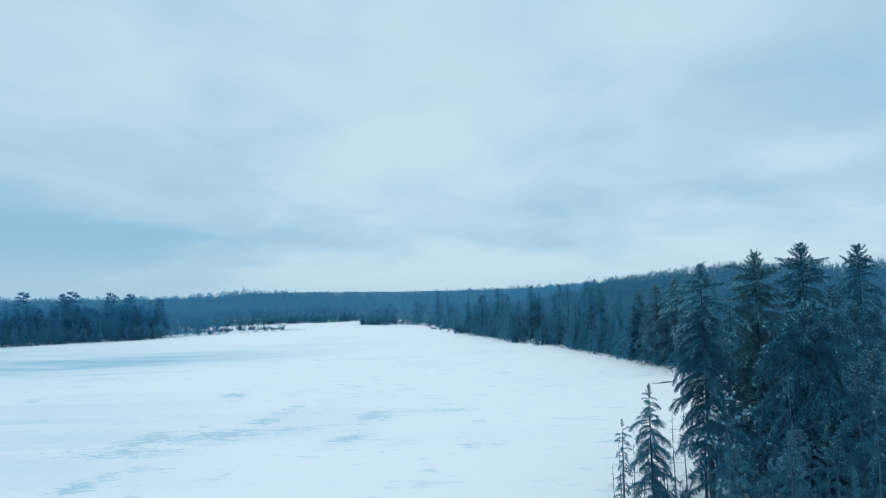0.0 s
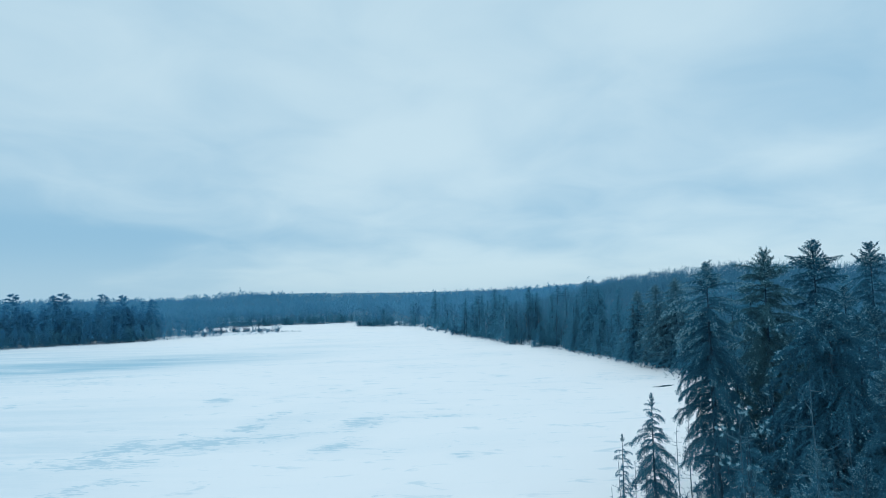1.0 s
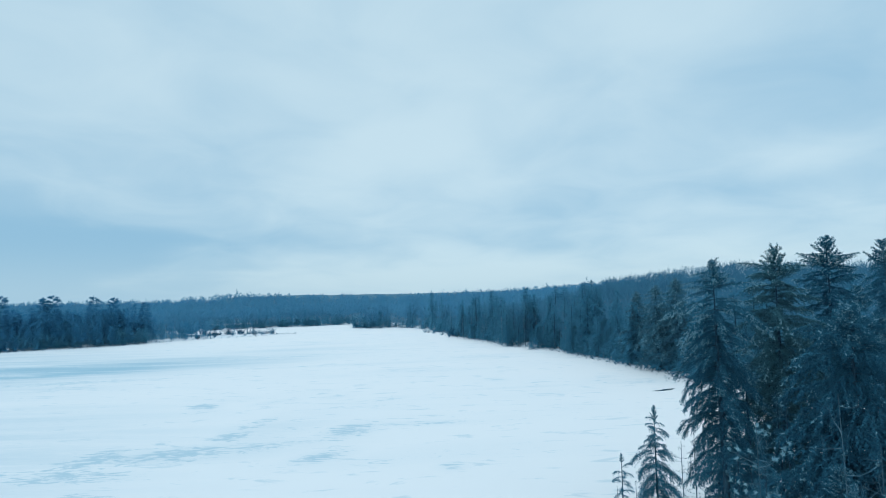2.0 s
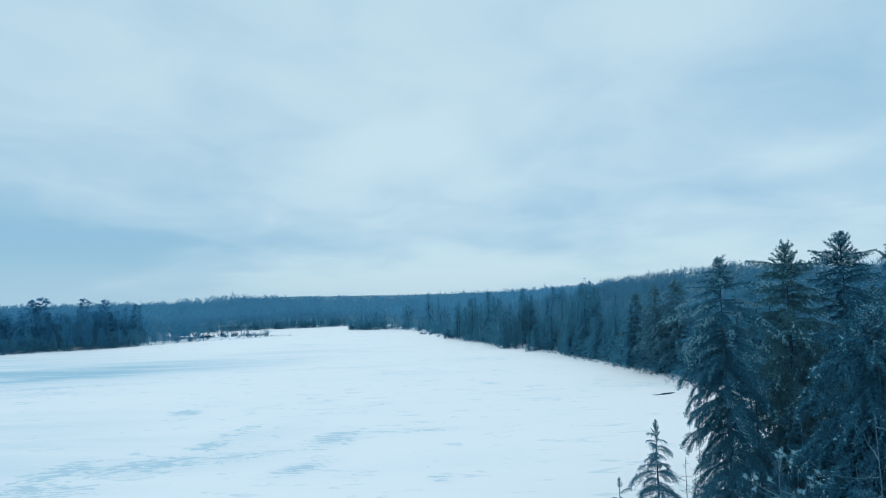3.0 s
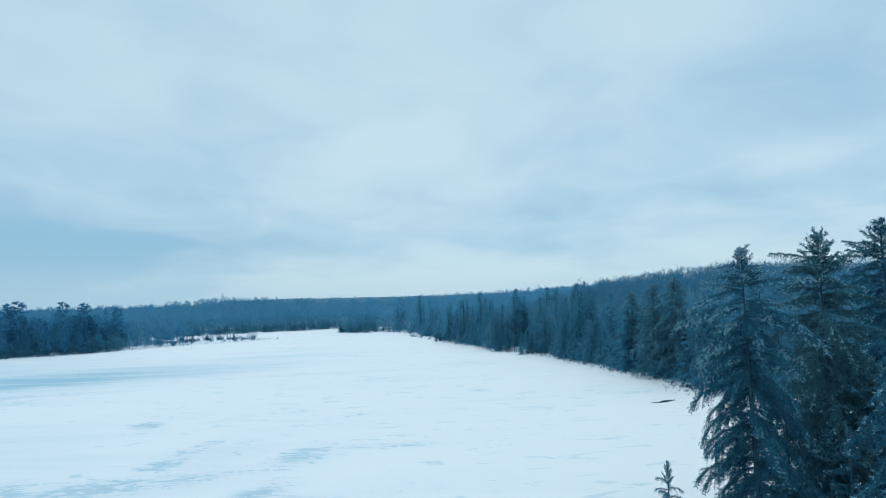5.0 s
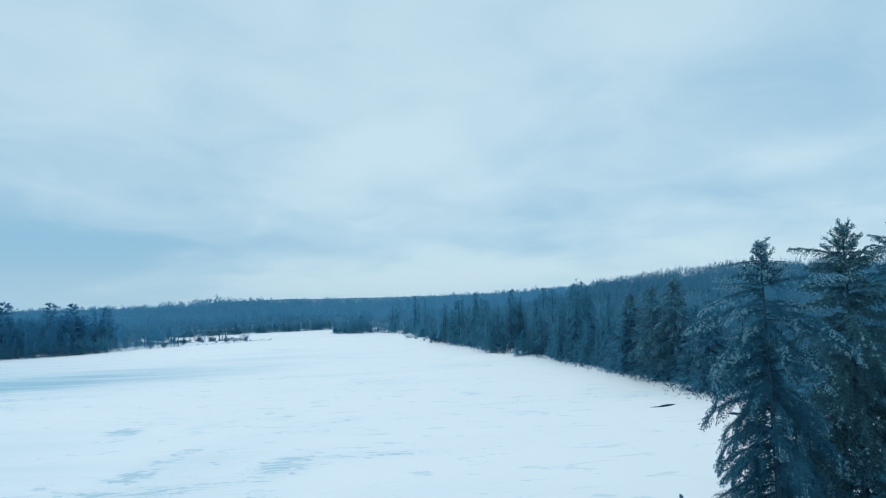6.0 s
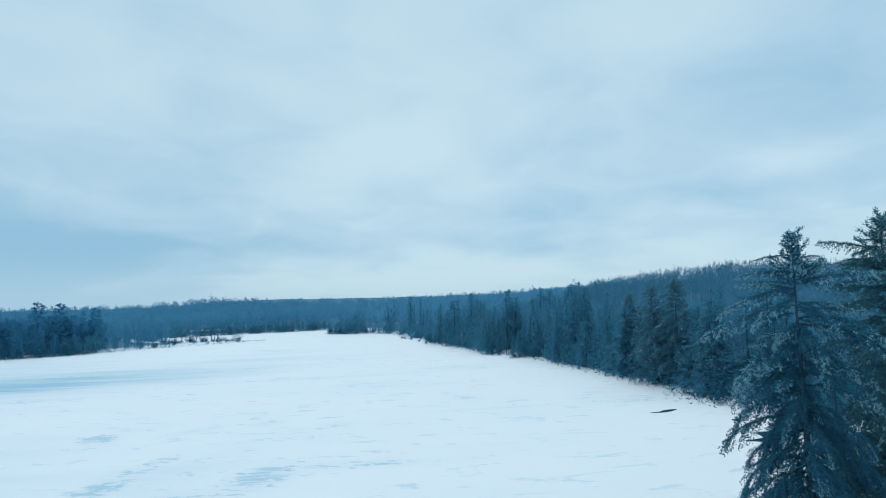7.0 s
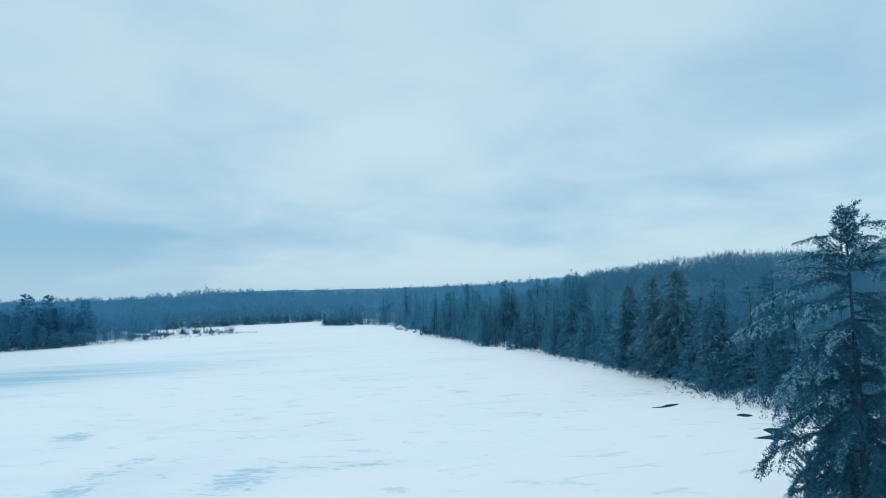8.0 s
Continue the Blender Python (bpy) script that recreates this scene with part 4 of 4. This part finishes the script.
def big_tree(name, x, y, top, radius, limbs, look_of, label, seed, low=0.12, shape=0.5, aims=(), inner=0, open_top=0.0, full=1.0):
    """A tall conifer with limbs of its own, each with its needles."""
    rng = np.random.RandomState(seed)
    z = ground_at(x, y) - 0.1
    tall = top - z - 0.25
    ob = thing(name, x, y, z, label, "tree", "big conifers on the near shore")
    trunk = Geo()
    hs = np.linspace(0, 1, 12)
    sway = np.stack([0.10 * np.sin(hs * 5 + seed) * (1 - hs), 0.10 * np.cos(hs * 4 + seed) * (1 - hs)], 1)
    tube(trunk, np.concatenate([sway, (hs * tall)[:, None]], 1), np.interp(hs, [0, 0.04, 0.6, 1], [0.018 * tall, 0.012 * tall, 0.0055 * tall, 0.012]), 9)
    part("trunk", trunk.mesh("trunk", [BARK], True), ob)
    pool = LIMB_POOL[look_of]
    for k in range(limbs):
        u = (k + rng.uniform(0.1, 0.9)) / limbs
        h = tall * (low + (0.955 - low) * u ** (0.55 if open_top else 0.72))
        rel = 1 - h / tall
        if rel < open_top and k % 3:
            continue
        kind = "open" if rel < open_top else "mid" if rel < 0.28 else "low"
        size = radius / 4.0 * min((rel / full) ** shape, 1.0) * rng.uniform(0.6 if radius > 2.8 else 0.3, 1.12)
        size = max(size, 0.14)
        lift = 34 * max(1 - rel / 0.22, 0)
        az = k * 137.5 + rng.uniform(-30, 30)
        wood_me, leaf_me = pool[kind][rng.randint(len(pool[kind]))]
        limb = part("limb", wood_me, ob)
        limb.matrix_basis = pose(float(np.interp(h / tall, hs, sway[:, 0])), float(np.interp(h / tall, hs, sway[:, 1])), h,
                                 rng.uniform(-12, 12), rng.uniform(-10, 14) * (1.0 if radius > 2.8 else 1.8) - lift, az) @ Matrix.Diagonal((size, size, size, 1))
        part("needles", leaf_me, limb)
    # short inner growth that hides the stem
    for k in range(inner):
        h = tall * (0.14 + 0.78 * (k + rng.uniform(0, 1)) / inner)
        wood_me, leaf_me = (pool if look_of == "rimed" else LIMB_POOL["back_olive" if look_of == "olive" else "back"])["low"][k % 5]
        limb = part("limb", wood_me, ob)
        size = rng.uniform(0.32, 0.54) * min(1.0, ((1 - h / tall) / 0.30) ** 0.6) * min(1.0, radius / 3.0)
        limb.matrix_basis = pose(0, 0, h, rng.uniform(-15, 15), rng.uniform(-10, 10), k * 137.5 + 60) @ Matrix.Diagonal((size, size, size, 1))
        part("needles", leaf_me, limb)
    # the leader with its short rising shoots
    tip_wood, tip_leaf = pool["plume"][seed % len(pool["plume"])]
    size = float(np.clip(radius / 4.2, 0.3, 1.25)) if radius > 2.8 else float(np.clip(radius / 7.0, 0.2, 0.45))
    shoot = part("top_shoot", tip_wood, ob)
    shoot.matrix_basis = pose(0, 0, tall + 0.2 - 2.0 * size, 0, 0, seed * 40) @ Matrix.Diagonal((size, size, size, 1) if radius > 2.8 else (size * 0.55, size * 0.55, size, 1))
    part("needles", tip_leaf, shoot)
    # single boughs: the kind, the height where they leave the stem, their way, length and extra tilt
    for kind, start, az, length, tilt in aims:
        wood_me, leaf_me = pool[kind][int(start * 7) % len(pool[kind])]
        limb = part("limb", wood_me, ob)
        limb.matrix_basis = pose(0, 0, start - z, 0, tilt, az) @ Matrix.Diagonal((length / 4.0, length / 4.0, length / 4.0, 1))
        part("needles", leaf_me, limb)
    return ob


big_tree("hemlock_tree", 22.0, 43.6, 20.4, 3.9, 104, "rimed", "tall drooping conifer with rime-coated branches leaning over the ice", 1, low=0.22, shape=0.42, inner=44, open_top=0.19, full=0.62,
         aims=(("open", 19.5, 165, 1.5, -6), ("open", 19.3, 20, 1.5, -14), ("open", 19.2, 250, 1.4, -6), ("open", 18.9, 172, 2.1, -2), ("open", 18.3, 160, 2.9, 2), ("open", 18.5, -20, 3.2, -10), ("open", 17.9, 205, 2.6, 4),
               ("open", 17.7, 164, 3.6, 14), ("open", 17.1, 168, 3.9, 34), ("open", 16.8, 186, 3.4, 30), ("mid", 17.2, -70, 3.2, 6), ("mid", 17.0, -35, 3.8, 4), ("mid", 17.0, -110, 2.8, 8), ("mid", 17.6, -90, 2.2, 0),
               ("mid", 15.6, 172, 3.0, 26), ("low", 14.2, 168, 2.9, 16), ("low", 13.2, 178, 2.8, 14), ("low", 12.0, 165, 3.1, 12), ("low", 11.2, 185, 2.9, 14), ("low", 10.0, 170, 3.1, 10)))
big_tree("pine_tree", 28.6, 47.1, 21.5, 4.9, 110, "olive", "tall olive-green pine with an open tufted top", 2, low=0.10, inner=30, open_top=0.08, full=0.65,
         aims=(("open", 19.8, 160, 2.6, -12), ("open", 19.9, -10, 2.5, -12), ("open", 20.0, 80, 2.2, -12)))
big_tree("pine_tree", 34.4, 49.4, 22.45, 5.3, 110, "dark", "tall dark pine with level limbs and a tufted crown", 3, low=0.08, inner=30, open_top=0.07, full=0.7, shape=0.55,
         aims=(("open", 20.7, 165, 2.3, -12), ("open", 20.6, -20, 2.3, -12), ("open", 20.9, 250, 2.0, -10)))
big_tree("pine_tree", 50.0, 62.5, 23.2, 5.2, 72, "back", "dark tall pine rising above its neighbours", 4, low=0.3, full=0.7, shape=0.55, open_top=0.05)
big_tree("hemlock_tree", 25.9, 36.3, 17.4, 5.4, 100, "dense", "broad dense dark conifer with a rounded top", 5, low=0.06, shape=0.42, inner=40, full=0.55)
big_tree("hemlock_tree", 15.7, 28.2, 11.6, 2.7, 56, "small_rimed", "small drooping conifer with rime on its tips", 6, low=0.10)
big_tree("hemlock_tree", 14.9, 37.4, 11.95, 2.8, 76, "small", "slender drooping conifer standing against the ice", 7, low=0.12, shape=0.5, inner=32)
big_tree("spruce_tree", 11.6, 33.5, 10.45, 1.1, 64, "small", "narrow sparse black spruce beside dead saplings", 8, low=0.12)
big_tree("pine_sapling", 14.7, 25.9, 10.6, 1.6, 40, "soft", "young soft-needled pine pale with frost", 9, low=0.2)
big_tree("spruce_tree", 18.9, 22.2, 13.6, 2.0, 52, "small_rimed", "narrow spruce with frosted tips among dark trees", 10, low=0.12)
big_tree("spruce_tree", 14.6, 23.0, 10.9, 1.8, 46, "small_rimed", "small spruce with frosted tips among dark trees", 11, low=0.12)
big_tree("pine_sapling", 15.4, 19.0, 11.5, 1.5, 38, "soft", "young soft-needled pine pale with frost", 12, low=0.2)
big_tree("spruce_tree", 15.5, 38.0, 6.95, 0.9, 34, "small_rimed", "short narrow spruce beside a drooping conifer", 13, low=0.1)
# eight of these stand out of view, added to shade the woods' edge
for i, (x, y, top, r, kind) in enumerate(((15.9, 23.6, 11.9, 2.3, "back"), (16.6, 24.6, 10.8, 2.9, "back"), (28.5, 29.0, 15.0, 4.0, "back"), (30.5, 34.0, 16.0, 4.2, "back"), (27.5, 24.0, 14.0, 4.0, "back"), (24.5, 19.5, 13.0, 3.8, "back"), (22.5, 14.5, 12.5, 3.6, "back"), (33.0, 28.0, 16.0, 4.4, "back"), (36.0, 36.0, 17.0, 4.4, "back"), (28.0, 15.5, 14.0, 4.0, "back"), (20.6, 27.2, 10.6, 2.9, "back"), (24.5, 30.5, 14.0, 3.6, "dense"), (29.5, 38.5, 16.6, 4.5, "dense"), (27.5, 33.0, 14.4, 3.8, "dense"), (31.5, 39.5, 17.0, 4.4, "back"), (20.5, 36.5, 10.0, 2.6, "back"), (38.5, 44.0, 18.0, 4.4, "back_olive"),
                                          (20.0, 28.5, 10.0, 2.6, "back"), (41.5, 55.5, 18.5, 4.6, "back"), (18.3, 33.5, 9.0, 2.2, "back"),
                                          (48.0, 52.0, 19.0, 4.6, "back"), (30.0, 55.0, 12.0, 3.4, "back"), (37.0, 62.0, 14.0, 3.6, "back"),
                                          (25.2, 46.0, 13.0, 3.4, "back"), (25.0, 41.2, 12.0, 2.7, "back"), (29.0, 43.0, 14.5, 3.6, "back"), (21.2, 40.4, 9.0, 1.7, "back"), (23.6, 47.6, 10.0, 3.0, "back"), (27.2, 50.0, 12.0, 3.4, "back"), (26.4, 44.4, 11.0, 3.2, "back"), (31.0, 47.2, 12.5, 3.6, "back"), (22.6, 33.4, 9.5, 3.0, "back"), (33.5, 53.5, 14.0, 3.8, "back"), (26.5, 52.6, 10.5, 3.0, "back"), (41.0, 64.5, 14.0, 4.0, "back"))):
    big_tree("hemlock_tree", x, y, top, r, 46 if kind == "dense" else 27, kind, "dense dark conifer crowded among taller trees", 40 + i, low=0.06, shape=0.55)
for i, (x, y, top, r) in enumerate(((57.0, 138.0, 19.8, 5.2), (59.8, 133.5, 21.2, 5.4), (60.5, 122.5, 15.5, 3.8), (57.0, 150.0, 18.4, 4.4))):
    big_tree("pine_tree", x, y, top, r, 74, "frosted", "broad frosted pine standing in front of the shore woods", 60 + i, low=0.08, shape=0.5, open_top=0.02, full=0.6)


def dead_tree(x, y, top, seed, label, twigs=34, reach=0.7, thick=0.055, tufted=False, fork=0.0):
    """A dead standing stem with bristling broken twigs."""
    rng = np.random.RandomState(seed)
    z = ground_at(x, y) - 0.1
    tall = top - z
    ob = thing("dead_tree", x, y, z, label, "tree", "dead trees on the near shore")
    g = Geo()
    hs = np.linspace(0, 1, 9)
    line = np.stack([0.05 * np.sin(hs * 6 + seed) * tall * 0.1 + fork * hs ** 2, 0.04 * np.cos(hs * 5 + seed) * tall * 0.1, hs * tall], 1)
    tube(g, line, np.linspace(thick, 0.010, 9), 6)
    part("trunk", g.mesh("trunk", [DEAD_BARK], True), ob)
    u = rng.uniform(0.25 if reach < 1 else 0.6, 0.97, twigs)
    p = np.stack([np.interp(u, hs, line[:, c]) for c in range(3)], 1)
    az = np.arange(twigs) * 2.4 + rng.uniform(-0.4, 0.4, twigs)
    d = np.stack([np.cos(az), np.sin(az), rng.uniform(-0.25, 0.5, twigs)], 1)
    ln = reach * (1.2 - 0.75 * u) * rng.uniform(0.4, 1.2, twigs)
    tips = []
    for k in range(twigs):
        g = Geo()
        pts = [p[k]]
        way = unit(d[k])
        for _ in range(3):
            pts.append(pts[-1] + way * ln[k] / 3)
            way = unit(way + rng.normal(size=3) * 0.18 + np.array([0, 0, 0.25 if reach > 1 else 0.05]))
        tube(g, pts, np.linspace(0.009 + 0.012 * ln[k], 0.005, 4), 3)
        tips.append(pts[-1])
        side = np.array(pts)[rng.randint(1, 4, 4)]
        e = side + unit(way[None] + rng.normal(size=(4, 3)) * 0.7) * (ln[k] * rng.uniform(0.2, 0.45, (4, 1)))
        sticks(g, side, e, 0.007, 0.003)
        tips.extend(e[:2])
        part("branch", g.mesh("branch", [PALE_BARK]), ob)
    e = np.array(tips)
    if tufted:
        for q in e:
            g = Geo()
            tips = q[None]
            tufts(g, rng, tips, rng.normal(size=tips.shape) + np.array([0, 0, 0.6]), 22, 0.16, 0.020, 0.9)
            part("lichen_tuft", g.mesh("lichen_tuft", [RIME]), ob)
    return ob


for i, (x, y, top, reach) in enumerate(((10.2, 31.3, 8.3, 0.6), (10.7, 31.5, 9.5, 0.6), (11.5, 31.7, 7.3, 0.6), (18.3, 41.7, 8.8, 0.8), (19.9, 43.3, 9.8, 0.8), (12.6, 34.5, 8.6, 0.7),
                                        (13.4, 35.0, 9.0, 0.7), (16.6, 39.6, 7.8, 0.8), (17.2, 40.6, 7.0, 0.9), (12.0, 32.6, 6.8, 0.6))):
    dead_tree(x, y, top, 500 + i, "thin dead standing sapling with bristling grey twigs", reach=reach)
dead_tree(18.5, 27.5, 14.1, 520, "bare pale dead tree with rising curved limbs", 16, 2.3, 0.05)
dead_tree(15.3, 27.9, 12.9, 521, "half-dead forked sapling with frosted tufts at its tips", 11, 2.2, 0.04, True)
dead_tree(22.0, 29.9, 11.4, 522, "bleached dead stem with a broken forked limb", 14, 1.6, 0.045)

# ---- the water's edge ----


def puddle(points, label):
    """Open water in the ice: a thin dark sheet with an uneven rim."""
    loop = smooth_loop(points, 6)
    c = loop.mean(0)
    n = len(loop)
    rim = np.concatenate([loop, np.full((n, 1), 0.012)], 1)
    v = np.concatenate([[[c[0], c[1], 0.012]], rim, rim * np.array([1, 1, 0]) - np.array([0, 0, 0.02])])
    i = np.arange(n)
    j = (i + 1) % n
    f = np.concatenate([np.stack([0 * i, i + 1, j + 1], 1), np.stack([i + 1, i + 1 + n, j + 1], 1), np.stack([j + 1, i + 1 + n, j + 1 + n], 1)])
    ob = new("water", mesh_of("puddle", v, f, None, [WATER]))
    tagged(ob, label, "water", kind="structure")


puddle([(48.5, 92.9), (49.9, 93.1), (51.2, 93.7), (51.6, 95.0), (51.8, 96.3), (52.7, 96.9), (53.8, 96.8), (54.0, 95.6), (54.2, 94.5), (54.0, 93.2), (52.9, 91.8), (51.3, 91.6), (49.9, 92.1)], "pool of dark open water in the ice")
puddle([(44.4, 111.4), (46.0, 111.8), (47.3, 112.9), (49.4, 113.3), (48.6, 112.3), (46.8, 111.2), (45.2, 111.0)], "narrow lead of dark open water in the ice")
puddle([(53.2, 104.4), (54.3, 105.1), (54.9, 104.8), (55.1, 103.7), (54.1, 103.2), (53.4, 103.5)], "small dark opening in the ice by the shore")


def build_brush():
    """Brush, reeds and sticks that line the shore."""
    small = [(*shrub_geo(601 + i, s, 5, 2.0).arrays()[:2], i % 2) for i, s in enumerate((0.7, 0.9, 0.5, 1.2))]
    rng = np.random.RandomState(9)
    runs = [(shore_run(9, 14), 900), (shore_run(14, 26), 620), (shore_run(26, 31), 200), (shore_run(33, 38), 130), (shore_run(39, 46), 210), (shore_run(46, 51), 300), (shore_run(4, 9), 120)]
    xy = []
    for run, count in runs:
        p, side = along(run, count, rng)
        xy.append(p + side * (rng.normal(0.3, 1.8, (count, 1)) + bay(p)[:, None] * rng.uniform(-0.3, 1.0, (count, 1))))
    xy = np.concatenate(xy)
    z = np.maximum(land(xy[:, 0], xy[:, 1]), 0.0)
    ob = scatter("shore_brush", "low dark brush and dry reeds along the snowy shore", small, [0.3, 0.25, 0.3, 0.15], xy, z,
                 rng.uniform(0.2, 1.0, len(xy)) ** 1.3, [BRUSH, REED], 11)
    ob["category"] = "brush"


build_brush()


def build_shrubs():
    """Single bare bushes on the spit, the point and the near shore."""
    rng = np.random.RandomState(21)
    kinds = [shrub_geo(641 + i, s, 30, 3.5).mesh("shrub", [BRUSH if i % 2 else TWIG]) for i, s in enumerate((2.6, 3.2, 2.2, 3.0))]
    spots = [(-76, 315.5, 1.3), (-79, 316, 0.7), (-84, 314, 0.9), (-91, 310, 1.0), (-97, 308, 1.1), (-102, 303, 1.0), (-36, 357, 1.1), (-33, 355, 1.2), (-30, 353, 1.1), (-27, 352, 1.2), (-17, 352, 1.0),
             (-13, 354, 0.9), (16.5, 276, 1.2), (18, 271, 1.3), (20, 268, 1.2), (9.5, 303, 0.8), (4, 332, 1.0), (34, 216, 1.2), (29, 236, 1.0), (60, 113, 0.9), (61, 108, 1.1), (60.5, 103, 1.2), (60, 98, 1.0),
             (57, 92, 0.9), (53, 84, 1.0), (58.3, 116.5, 0.9), (57.8, 121, 1.0), (46, 73, 1.0), (36, 61, 1.0), (27, 52.6, 1.0), (21, 46.6, 0.8)]
    spots += [(4.5, 299, 0.6), (6, 296, 0.5), (8.5, 289, 0.6), (14.5, 262, 0.7), (16.5, 264, 0.9), (18.5, 267, 1.0), (21, 270, 1.0), (23, 262, 0.8), (12, 277, 0.4)]
    more = np.stack([rng.uniform(-112, -70, 260), rng.uniform(288, 322, 260)], 1)
    more = more[from_shore(more[:, 0], more[:, 1]) > 0.6][:34]
    spots += [(float(x), float(y), float(rng.uniform(0.4, 0.9))) for x, y in more]
    for x, y, s in spots:
        ob = new("shrub", kinds[rng.randint(4)])
        ob.matrix_basis = pose(x, y, max(ground_at(x, y), 0) - 0.02, 0, 0, rng.uniform(0, 360)) @ Matrix.Diagonal((s, s, s, 1))
        tagged(ob, "bare twiggy shrub growing at the snowy shore", "shrub", "shrubs along the shore")
    for x, y, s in ((-89.5, 316.5, 0.75), (-87.8, 316, 0.6), (-86.6, 317, 0.8), (-85.5, 315.5, 0.55), (-92, 315, 0.5)):
        plant(YOUNG[0], x, y, (s * 0.8, s), s * 400, "young firs on the spit", 0.05)


build_shrubs()
